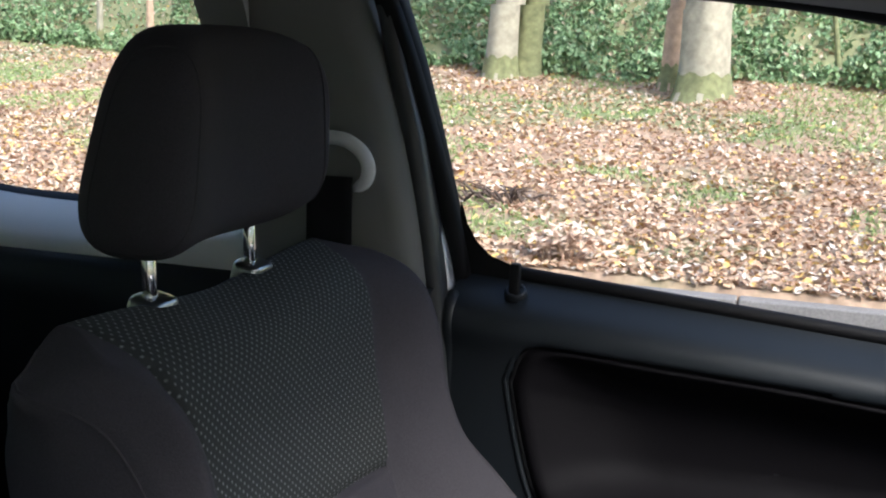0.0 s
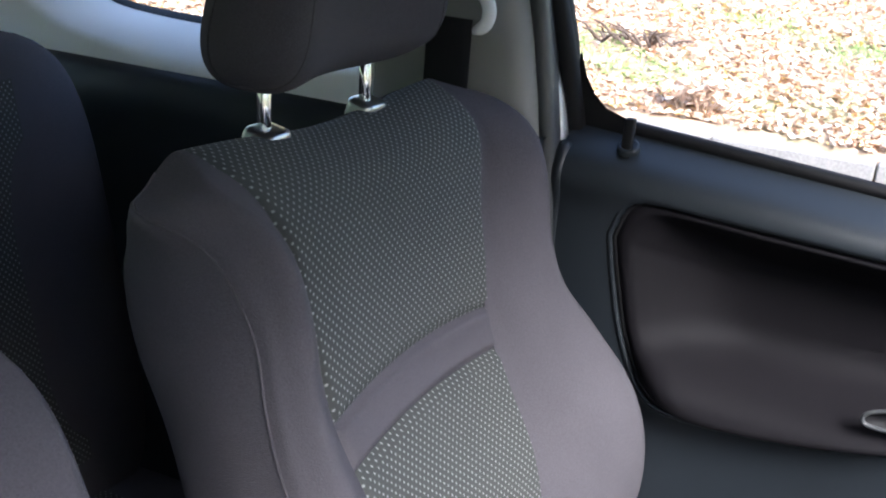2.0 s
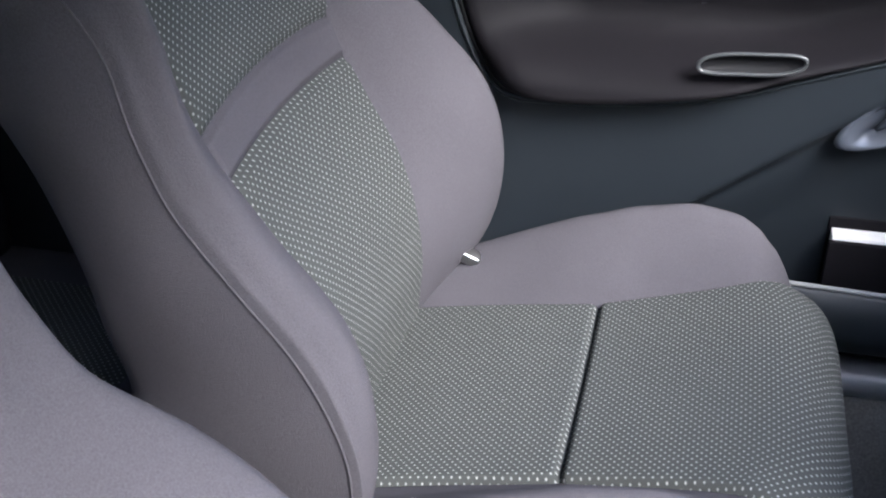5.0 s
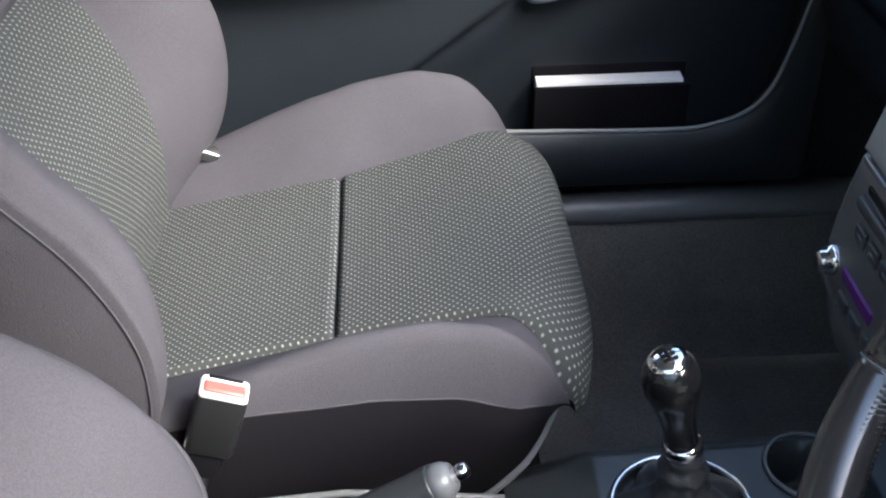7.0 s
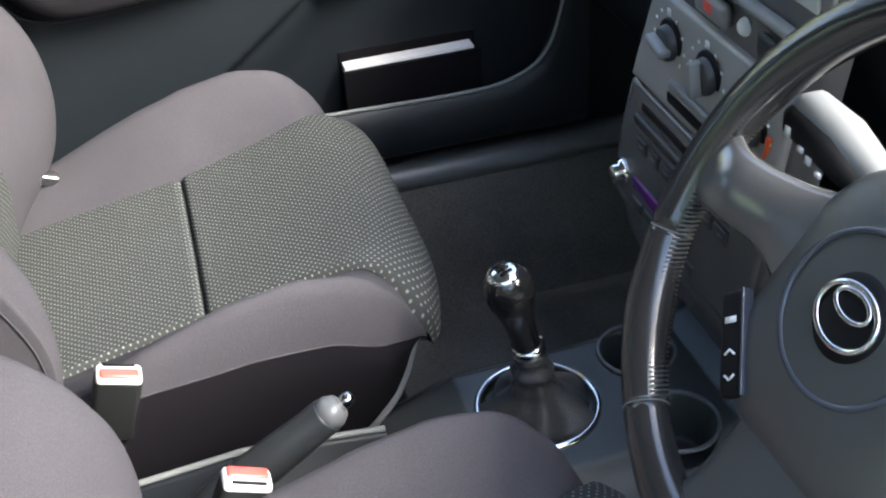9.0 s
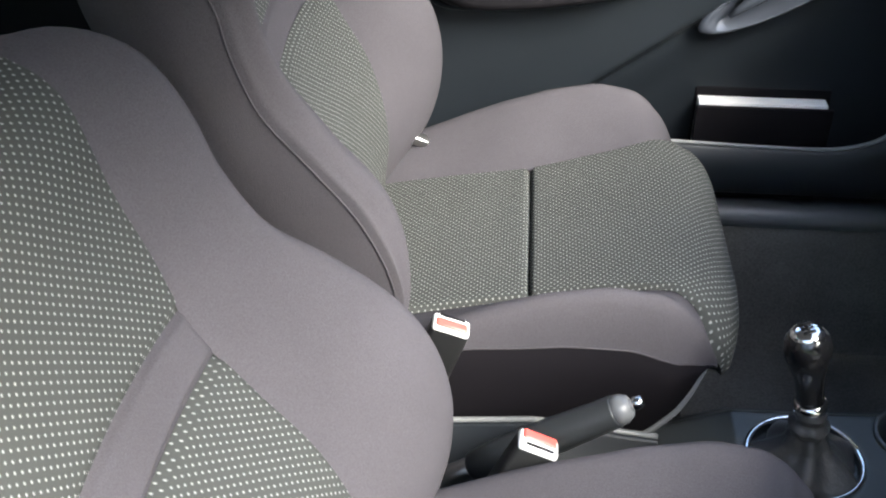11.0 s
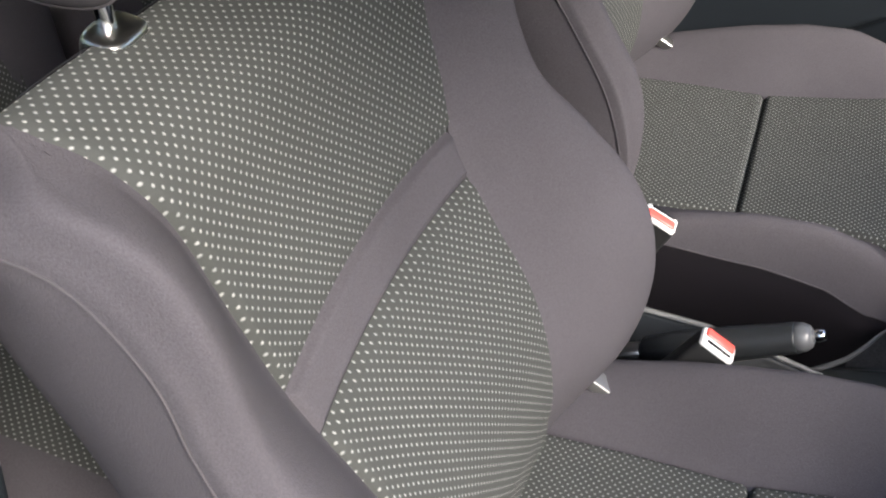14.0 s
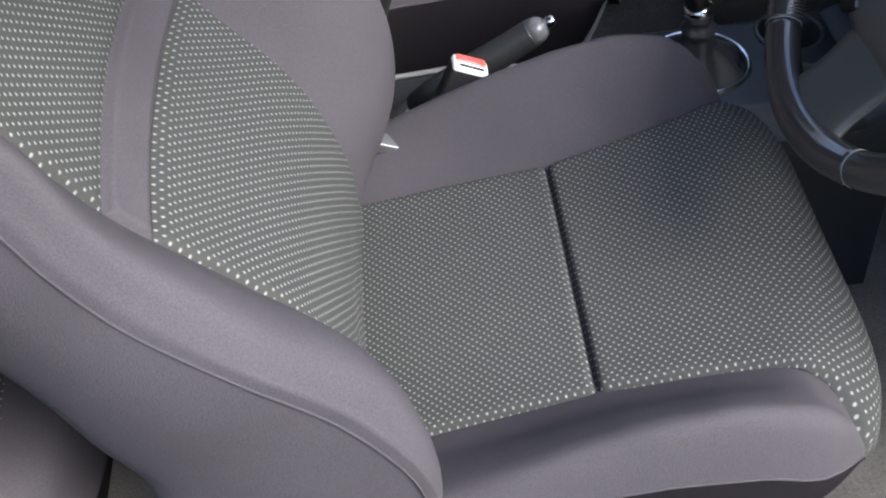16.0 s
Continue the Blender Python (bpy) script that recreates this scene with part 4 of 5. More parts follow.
FLANK = [(0.28, 0.158), (0.40, 0.166), (0.489, 0.168), (0.528, 0.163), (0.577, 0.155), (0.632, 0.143), (0.70, 0.132), (0.82, 0.125)]
cols = []
for u in np.linspace(0, 1, 28):
    e = smooth(0.93, 1.0, u) + smooth(0.05, 0.0, u)
    cols.append([(x + 0.02 * e * e, -0.115 + u * (lerp(z, FLANK) + 0.117), z) for x, z in fs])
part("centre_fascia", moved(sheet(cols), md), RADIO_GREY, dash, "charcoal centre fascia")
part("fascia_flank", moved(sheet([[(x + 0.02, lerp(z, FLANK) + 0.002, z), (x + 0.16, lerp(z, FLANK) + 0.015, z)] for x, z in fs]), md), PLASTIC, dash)


def skin(y0, z0, z1, out, inset=0.0):
    """A plate that follows the curved face, with rounded edges, from y0 to the fascia's flank."""
    rows = []
    for z in np.concatenate([[z0, z0 + 0.001, z0 + 0.003], np.linspace(z0 + 0.006, z1 - 0.006, 14), [z1 - 0.003, z1 - 0.001, z1]]):
        row, y1 = [], lerp(z, FLANK) - inset
        for y in np.concatenate([[y0, y0 + 0.001, y0 + 0.003], np.linspace(y0 + 0.006, y1 - 0.006, 16), [y1 - 0.003, y1 - 0.001, y1]]):
            e = min(z - z0, z1 - z, y - y0, y1 - y)
            row.append((face_x(z) + 0.004 - (out + 0.004) * math.sqrt(max(0.0, 1 - (1 - min(1, e / 0.005)) ** 2)), y, z))
        rows.append(row)
    return moved(sheet(rows), md)


def on_face(y, z, out=0.0):
    return Matrix.Translation((face_x(z) - out, y, z)) @ Matrix.Rotation(radians(-90), 4, "Y") @ Matrix.Rotation(radians(-4), 4, "Y")


def plate(y0, y1, z0, z1, out0, out1, bevel=0.002):
    """A block on the stack's face."""
    zc = (z0 + z1) / 2
    bm = block(-(z1 - z0) / 2, (z1 - z0) / 2, y0, y1, 0, out1 - out0, bevel)
    return moved(bm, md @ Matrix.Translation((face_x(zc) - out0, 0, zc)) @ Matrix.Rotation(radians(-96 if zc > 0.45 else -88), 4, "Y") @ Matrix.Diagonal((-1, 1, 1, 1)))


hvac = part("climate_panel", skin(-0.098, 0.552, 0.650, 0.006), HVAC_GREY, dash, "charcoal climate control panel")
for i, (y, z) in enumerate(((0.094, 0.612), (0.024, 0.612), (-0.052, 0.604))):
    m = md @ on_face(y, z, 0.0055)
    part("dial", moved(lathe([(0.0, 0.0015), (0.020, 0.0015), (0.0215, 0.001), (0.022, -0.001)], 32), m), BLACK, hvac)
    part("dial_knob", moved(lathe([(0.0, 0.009), (0.0135, 0.009), (0.0158, 0.0075), (0.0165, 0.001)], 28), m), DARK_GREY, hvac, "dark turning knob")
    part("knob_grip", moved(block(-0.016, 0.016, -0.0042, 0.0042, 0.006, 0.019, 0.003), m @ Matrix.Rotation(radians((78, 8, 20)[i]), 4, "Z")), GREY_PLASTIC, hvac, "grey finger grip")
    for k, a in enumerate(np.linspace(radians(-120), radians(120), 9)):
        w, h = ((0.0034, 0.0026) if k % 4 == 0 else (0.0013, 0.0013))
        part("dial_mark", moved(block(-w, w, -h, h, 0.0008, 0.0018), m @ Matrix.Translation((0.029 * math.cos(a), 0.029 * math.sin(a), 0))), WHITE, hvac)
arc = [(0.0275 * math.cos(a), 0.0275 * math.sin(a), 0.001) for a in np.linspace(radians(-195), radians(-80), 18)]
part("warm_arc", moved(tube(arc, 0.0028, 8), md @ on_face(-0.052, 0.604, 0.0055)), ORANGE, hvac, "orange red warm arc")
part("cool_arc", moved(tube([(0.0265 * math.cos(a), 0.0265 * math.sin(a), 0.0005) for a in np.linspace(radians(130), radians(250), 18)], [0.001] + [0.0028] * 16 + [0.001], 8), md @ on_face(0.094, 0.612, 0.0055)), LIGHT_TRIM, hvac, "pale crescent")
part("slider_slot", plate(0.010, 0.082, 0.561, 0.571, 0.004, 0.0072, 0.001), BLACK, hvac)
part("slider_lip", plate(0.006, 0.080, 0.576, 0.585, 0.004, 0.0105, 0.003), GREY_PLASTIC, hvac)
radio = part("radio", skin(-0.098, 0.418, 0.549, 0.004), RADIO_GREY, dash, "black car radio with a disc slot")
part("disc_slot", plate(-0.06, 0.128, 0.529, 0.537, 0.001, 0.0052, 0.001), BLACK, radio)
part("slot_lip", plate(-0.065, 0.135, 0.513, 0.525, 0.001, 0.0085, 0.003), DARK_GREY, radio)
part("display", plate(0.060, 0.122, 0.447, 0.461, 0.001, 0.0055, 0.001), PURPLE, radio, "purple lit display strip")
for i in range(7):
    y = -0.052 + 0.026 * i
    part("radio_button", plate(y, y + 0.021, 0.489, 0.505, 0.001, 0.0062, 0.0015), DARK_GREY, radio)
    part("button_mark", plate(y + 0.006, y + 0.014, 0.4955, 0.498, 0.005, 0.0066, 0.0002), GREY_PLASTIC, radio)
for i in range(5):
    y = -0.01 + 0.027 * i
    part("radio_button", plate(y, y + 0.022, 0.428, 0.440, 0.001, 0.0065, 0.002), DARK_GREY, radio)
part("volume_knob", moved(lathe([(0.0, 0.013), (0.008, 0.013), (0.0098, 0.011), (0.0104, 0.006), (0.0135, 0.005), (0.0142, 0.001), (0.0142, -0.002)], 28), md @ on_face(0.147, 0.451, 0.004)), CHROME, radio, "chrome volume knob")
part("hazard_button", plate(0.012, 0.062, 0.657, 0.678, 0.0, 0.011, 0.005), GREY_PLASTIC, dash, "grey warning light button")
part("hazard_mark", plate(0.029, 0.044, 0.663, 0.673, 0.010, 0.0114, 0.0005), RED, dash)
part("round_button", moved(lathe([(0.0, 0.006), (0.005, 0.0055), (0.0072, 0.003), (0.008, 0.0)], 18), md @ on_face(-0.007, 0.667, 0.0)), LIGHT_TRIM, dash)
part("blank_button", plate(-0.075, -0.035, 0.657, 0.678, 0.0, 0.008, 0.004), PLASTIC, dash)
part("vent_bezel", plate(-0.10, 0.125, 0.685, 0.694, 0.0, 0.012, 0.004), GREY_PLASTIC, dash)
part("display_hood", plate(-0.105, 0.06, 0.697, 0.775, -0.010, 0.006, 0.004), GREY_PLASTIC, dash)
part("clock_display", plate(-0.090, 0.040, 0.708, 0.765, 0.004, 0.0085, 0.002), SCREEN, dash, "pale grey display")

# ---------------------------------------------------------------- steering wheel and column
wheel = tagged(empty("steering_wheel", (0.648, -0.321, 0.646)), "black leather steering wheel with a padded hub", "steering wheel")
wheel.matrix_world = Matrix(((0, 0.515, -0.857, 0.648), (-1, 0, 0, -0.321), (0, 0.857, 0.515, 0.646), (0, 0, 0, 1)))


def rim_arc(a0, a1, r=0.0155, n=40):
    return tube([(0.180 * math.cos(a), 0.180 * math.sin(a), 0) for a in np.linspace(radians(a0), radians(a1), n)], [r * (1 + 0.10 * math.exp(-((k - 0.5) * 3) ** 2)) for k in np.linspace(0, 1, n)], 18)


for a0, a1 in ((100, 198), (198, 238), (238, 302), (302, 342), (342, 440)):
    part("rim", rim_arc(a0 + 0.25, a1 - 0.25), LEATHER, wheel)
for a in (100, 198, 238, 302, 342):
    part("rim_stitch", moved(ring(0.0156, 0.0004, sides=20), Matrix.Translation((0.180 * math.cos(radians(a)), 0.180 * math.sin(radians(a)), 0)) @ Matrix.Rotation(radians(a), 4, "Z") @ Matrix.Rotation(radians(90), 4, "X")), GREY_PLASTIC, wheel)
# ribbed grip inside the rim
for k, a in enumerate(np.linspace(radians(150), radians(236), 76)):
    part("grip_rib", tube([(0.1659 * math.cos(a), 0.1659 * math.sin(a), -0.008), (0.1645 * math.cos(a + 0.012), 0.1645 * math.sin(a + 0.012), 0.0), (0.1664 * math.cos(a + 0.024), 0.1664 * math.sin(a + 0.024), 0.008)], 0.0010, 5), HUB_GREY, wheel)
for name, mat, outline in (("spoke", SPOKE_GREY, [(-0.176, 0.000, 0.030, -0.002), (-0.14, 0.000, 0.024, 0.004), (-0.10, 0.004, 0.026, -0.006), (-0.06, 0.004, 0.04, -0.010)]), ("spoke", SPOKE_GREY, [(0.176, 0.000, 0.030, -0.002), (0.14, 0.000, 0.024, 0.004), (0.10, 0.004, 0.026, -0.006), (0.06, 0.004, 0.04, -0.010)])):
    rows = [[(x, y + h * math.cos(a), z + 0.010 * math.sin(a)) for a in np.linspace(0, 2 * math.pi, 20, endpoint=False)] for x, y, h, z in [tuple(v) for v in spline(outline, 14)]]
    part(name, sheet(rows, close=True), mat, wheel, "satin grey spoke")
rows = [[(w * math.cos(a) + 0.01, y, z + 0.010 * math.sin(a)) for a in np.linspace(0, 2 * math.pi, 24, endpoint=False)] for y, w, z in [tuple(v) for v in spline([(-0.178, 0.050, -0.002), (-0.15, 0.042, -0.004), (-0.12, 0.042, -0.008), (-0.07, 0.05, -0.012)], 14)]]
part("spoke", sheet(rows, close=True), HUB_GREY, wheel, "satin grey spoke")
hub = part("hub_pad", moved(pad(-0.080, 0.080, -0.108, 0.078, -0.045, 0.008, power=3.2), Matrix.Identity(4)), HUB_GREY, wheel, "dark padded hub")
part("hub_ring", moved(ring(0.052, 0.0022, Matrix.Translation((0, -0.004, 0.0065)), squash=0.95), Matrix.Identity(4)), BLUE_SILVER, hub)
part("emblem_disc", moved(lathe([(0.0, 0.0372), (0.018, 0.0362), (0.026, 0.034), (0.027, 0.030)], 32), Matrix.Translation((0, -0.004, -0.026))), BLACK, hub)
part("emblem_ring", moved(ring(0.023, 0.0020, squash=0.78), Matrix.Translation((0, -0.004, 0.0108))), CHROME, hub, "chrome oval emblem ring")
part("emblem_oval", moved(ring(0.014, 0.0017, squash=0.55), Matrix.Translation((0, 0.003, 0.0114))), CHROME, hub)
keys = Matrix.Translation((-0.062, -0.071, 0.0)) @ Matrix.Rotation(radians(46), 4, "Z")
strip = part("button_strip", moved(block(-0.010, 0.010, -0.034, 0.034, -0.004, 0.006, 0.004), keys), BLACK, wheel, "black strip of audio buttons")
part("button_mark", moved(block(-0.0045, 0.0045, 0.0125, 0.0165, 0.005, 0.0066), keys), WHITE, strip)
for y, way in ((-0.006, 1), (-0.022, -1)):
    for sd in (1, -1):
        part("button_mark", moved(block(-0.0026, 0.0026, -0.0007, 0.0007, 0.005, 0.0066), keys @ Matrix.Translation((sd * 0.0021, y, 0)) @ Matrix.Rotation(radians(-sd * way * 38), 4, "Z")), WHITE, strip)
part("strip_edge", moved(block(0.0092, 0.0115, -0.034, 0.034, -0.002, 0.0075, 0.001), keys), BLUE_SILVER, strip)
column = tagged(empty("steering_column", (0.70, -0.321, 0.6)), "dark plastic steering column shroud", "steering column")
mc = Matrix.Translation((-0.70, 0.321, -0.6))
ax = Vector((0.857, 0, -0.515))
part("shroud", moved(tube([Vector((0.660, -0.321, 0.638)) + ax * t for t in (0.0, 0.01, 0.05, 0.12, 0.22)], [0.045, 0.055, 0.062, 0.066, 0.066], 24), mc), PLASTIC, column)
stalk = part("light_stalk", moved(tube([(0.715, -0.30, 0.640), (0.712, -0.25, 0.665), (0.709, -0.20, 0.678), (0.706, -0.165, 0.682), (0.705, -0.152, 0.682)], [0.009, 0.011, 0.016, 0.015, 0.006], 16), mc), GREY_PLASTIC, column, "grey light stalk with white symbols")
part("stalk_face", moved(tube([(0.702, -0.245, 0.660), (0.6985, -0.20, 0.673), (0.697, -0.165, 0.677), (0.697, -0.156, 0.678)], [0.008, 0.0125, 0.012, 0.006], 14), mc), BLACK, stalk, "black face with white symbols")
for t, h in ((0.0, 0.0035), (0.016, 0.0018), (0.026, 0.0026), (0.038, 0.0018)):
    part("stalk_mark", moved(block(0.6845, 0.6862, -0.172 - t - 0.0028, -0.172 - t + 0.0028, 0.6745 - 0.3 * t - h, 0.6745 - 0.3 * t + h), mc), WHITE, stalk)


# ---------------------------------------------------------------- outside
def leaf_material(name, stops, rough=0.75):
    """One colour for each leaf, picked by chance from the stops."""
    m = bpy.data.materials.new(name)
    m.use_nodes = True
    n, l = m.node_tree.nodes, m.node_tree.links
    p = n["Principled BSDF"]
    p.inputs["Roughness"].default_value = rough
    geo, ramp = n.new("ShaderNodeNewGeometry"), n.new("ShaderNodeValToRGB")
    ramp.color_ramp.interpolation = "CONSTANT"
    while len(ramp.color_ramp.elements) < len(stops):
        ramp.color_ramp.elements.new(0.5)
    for i, (e, (at, c)) in enumerate(zip(ramp.color_ramp.elements, stops)):
        e.position, e.color = at, (*c, 1)
    no, mul = n.new("ShaderNodeTexNoise"), n.new("ShaderNodeVectorMath")
    no.inputs["Scale"].default_value = 30
    add = n.new("ShaderNodeMath")
    add.operation = "MULTIPLY_ADD"
    add.inputs[1].default_value, add.inputs[2].default_value = 0.85, 0.72
    mul.operation = "SCALE"
    co = n.new("ShaderNodeTexCoord")
    l.new(co.outputs["Object"], no.inputs["Vector"]), l.new(no.outputs[0], add.inputs[0])
    l.new(geo.outputs["Random Per Island"], ramp.inputs[0]), l.new(ramp.outputs[0], mul.inputs[0])
    l.new(add.outputs[0], mul.inputs["Scale"]), l.new(mul.outputs[0], p.inputs["Base Color"])
    return m


LITTER = leaf_material("fallen leaves", [(0.0, (0.38, 0.25, 0.17)), (0.16, (0.46, 0.31, 0.21)), (0.32, (0.30, 0.19, 0.13)), (0.42, (0.52, 0.38, 0.26)), (0.60, (0.60, 0.42, 0.14)), (0.69, (0.58, 0.48, 0.39)), (0.84, (0.44, 0.27, 0.18)), (0.93, (0.66, 0.58, 0.50))])
IVY = leaf_material("green undergrowth leaves", [(0.0, (0.11, 0.18, 0.08)), (0.25, (0.16, 0.26, 0.12)), (0.5, (0.22, 0.33, 0.16)), (0.7, (0.29, 0.39, 0.22)), (0.85, (0.18, 0.22, 0.11)), (0.95, (0.34, 0.28, 0.19))], 0.5)
GRASS = leaf_material("grass blades", [(0.0, (0.20, 0.28, 0.10)), (0.35, (0.28, 0.36, 0.14)), (0.7, (0.36, 0.40, 0.19)), (0.9, (0.40, 0.36, 0.24))], 0.7)


def earth_material():
    m = material("leafy earth", (0.40, 0.28, 0.195), 0.95, 0, 0.5, 14, 0.6, 0.4)
    n, l = m.node_tree.nodes, m.node_tree.links
    p = n["Principled BSDF"]
    brown = p.inputs["Base Color"].links[0].from_socket
    co, no, ramp, mix = n.new("ShaderNodeTexCoord"), n.new("ShaderNodeTexNoise"), n.new("ShaderNodeMapRange"), n.new("ShaderNodeMix")
    no.inputs["Scale"].default_value, no.inputs["Detail"].default_value = 0.55, 5
    ramp.inputs["From Min"].default_value, ramp.inputs["From Max"].default_value = 0.52, 0.62
    mix.data_type = "RGBA"
    mix.inputs["B"].default_value = (0.22, 0.25, 0.12, 1)
    l.new(co.outputs["Object"], no.inputs["Vector"]), l.new(no.outputs[0], ramp.inputs["Value"])
    axes, rise, most = n.new("ShaderNodeSeparateXYZ"), n.new("ShaderNodeMapRange"), n.new("ShaderNodeMath")
    rise.inputs["From Min"].default_value, rise.inputs["From Max"].default_value = 13.9, 14.7
    rise.inputs["To Max"].default_value = 0.85
    most.operation = "MAXIMUM"
    l.new(co.outputs["Object"], axes.inputs[0]), l.new(axes.outputs["Y"], rise.inputs["Value"])
    l.new(ramp.outputs[0], most.inputs[0]), l.new(rise.outputs[0], most.inputs[1])
    l.new(most.outputs[0], mix.inputs["Factor"]), l.new(brown, mix.inputs["A"]), l.new(mix.outputs["Result"], p.inputs["Base Color"])
    return m


EARTH = earth_material()
ASPHALT = material("worn asphalt", (0.10, 0.095, 0.09), 0.9, 0, 0.5, 90, 0.8, 0.25)
KERB = material("concrete kerb", (0.23, 0.215, 0.205), 0.9, 0, 0.4, 60, 0.5, 0.2)
BARK = material("pale smooth bark", (0.36, 0.33, 0.25), 0.95, 0, 0.4, 12, 0.9, 0.45)
MOSS_BARK = material("mossy bark", (0.20, 0.21, 0.10), 0.95, 0, 0.4, 14, 0.9, 0.45)
PINK_BARK = material("pinkish bark", (0.48, 0.34, 0.24), 0.95, 0, 0.3, 14, 0.7, 0.3)


def ground_z(x, y):
    z = -0.30
    if y > 6.17:
        z = -0.20 + 0.148 * (min(y, 14.2) - 5.9) + 0.035 * math.sin(1.7 * x + 0.6 * y) * smooth(5.9, 7.5, y) + 0.02 * math.sin(4.1 * x - 2.3 * y) * smooth(5.9, 7, y)
        z += 0.60 * max(0.0, min(y, 24.0) - 14.2) * smooth(14.0, 15.5, y)
    return z


ys = sorted(set([-400, -100, -30, -8, 0, 4, 6.0, 6.15] + list(np.linspace(6.18, 16, 70)) + [17, 18, 20, 22, 24, 30, 60, 400]))
xs = sorted(set([-400, -120, -50, -30] + list(np.linspace(-22, 12, 110)) + [20, 40, 120, 400]))
tagged(part("ground", sheet([[(x, y, ground_z(x, y)) for x in xs] for y in ys]), EARTH), "leaf-strewn earth bank with mossy grass", kind="structure")
tagged(part("road", sheet([[(x, y, -0.294) for y in (-9, -4, 0, 3, 6.0)] for x in np.linspace(-60, 60, 9)]), ASPHALT), "worn grey asphalt parking strip", kind="structure")
kerb = tagged(empty("kerb", (0, 6.08, -0.3)), "pale concrete kerb stones along the bank", kind="structure")
first = None
for k in range(-9, 9):
    if first is None:
        first = part("kerb_stone", block(-0.452, 0.452, -0.065, 0.085, 0.0, 0.105, 0.012), KERB, kerb, smooth=False)
        first.location = (k * 0.915 + 0.62, 0, 0)
    else:
        ob = new("kerb_stone", first.data)
        ob.parent = kerb
        ob.location = (k * 0.915 + 0.62, 0.004 * math.sin(7 * k), 0.004 * math.sin(3 * k))


def scatter(name, label, count, where, size, mat, lift=0.01, tilt=0.5, aspect=0.62, seed=1):
    """Many small folded leaves in one mesh. where(rng) gives a point on the ground or None."""
    rng = random.Random(seed)
    verts, faces = [], []
    while len(faces) < 2 * count:
        at = where(rng)
        if at is None:
            continue
        x, y, z = at
        s = size * rng.uniform(0.6, 1.5)
        q = Euler((rng.gauss(0, tilt), rng.gauss(0, tilt), rng.uniform(0, 6.28))).to_matrix()
        b = len(verts)
        curl = rng.uniform(-0.1, 0.3) * s
        for p in ((-s / 2, 0, 0), (0.02 * s, -aspect * s / 2, curl), (s / 2, 0, 0.1 * s), (0.02 * s, aspect * s / 2, curl)):
            v = q @ Vector(p)
            verts.append((x + v.x, y + v.y, z + v.z + lift))
        faces += [(b, b + 1, b + 2), (b, b + 2, b + 3)]
    me = bpy.data.meshes.new(name)
    me.from_pydata(verts, [], faces)
    me.materials.append(mat)
    ob = new(name, me)
    return tagged(ob, label, kind="stuff")


def green(x, y):
    return noise.noise(Vector((x * 0.45, y * 0.6, 3.1))) + 0.5 * noise.noise(Vector((x * 1.3, y * 1.5, 8.2)))


def litter_at(rng):
    y = 6.172 + 8.26 * rng.random() ** 1.2
    x = rng.uniform(-1.05, 0.32) * (y + 1.0) * 0.95 + 0.6
    if green(x, y) > 0.22 and rng.random() < 0.78:
        return None
    return x, y, ground_z(x, y) + 0.02 * rng.random()


def grass_at(rng):
    y = rng.uniform(6.2, 14.3)
    x = rng.uniform(-1.05, 0.32) * (y + 1.0) * 0.95 + 0.6
    if green(x, y) < 0.16:
        return None
    return x, y, ground_z(x, y)


def ivy_at(rng):
    y = 14.0 + 4.5 * rng.random() ** 1.6
    x = rng.uniform(-1.05, 0.36) * (y + 1.0) * 0.95 + 0.6
    clump = noise.noise(Vector((x * 0.9, y * 0.9, 1.7))) + 0.6 * noise.noise(Vector((x * 2.4, y * 2.0, 5.0)))
    if clump < -0.12 and rng.random() < 0.85:
        return None
    return x, y, ground_z(x, y) + max(0.02, 0.55 * (0.3 + clump)) * rng.random() ** 0.6


scatter("leaf_litter", "fallen brown and yellow autumn leaves", 54000, litter_at, 0.052, LITTER, 0.012, 0.42, 0.7, 3)
scatter("grass", "short patchy green grass", 16000, grass_at, 0.075, GRASS, 0.02, 1.1, 0.16, 5)
scatter("undergrowth", "dense ivy and bramble undergrowth on the bank", 60000, ivy_at, 0.075, IVY, 0.03, 0.9, 0.7, 7)
scatter("bank_litter", "brown dead leaves between the brambles", 9000, lambda r: (lambda y, x: (x, y, ground_z(x, y)))(14.0 + 5 * r.random(), r.uniform(-19, 7)), 0.07, LITTER, 0.02, 0.7, 0.7, 9)


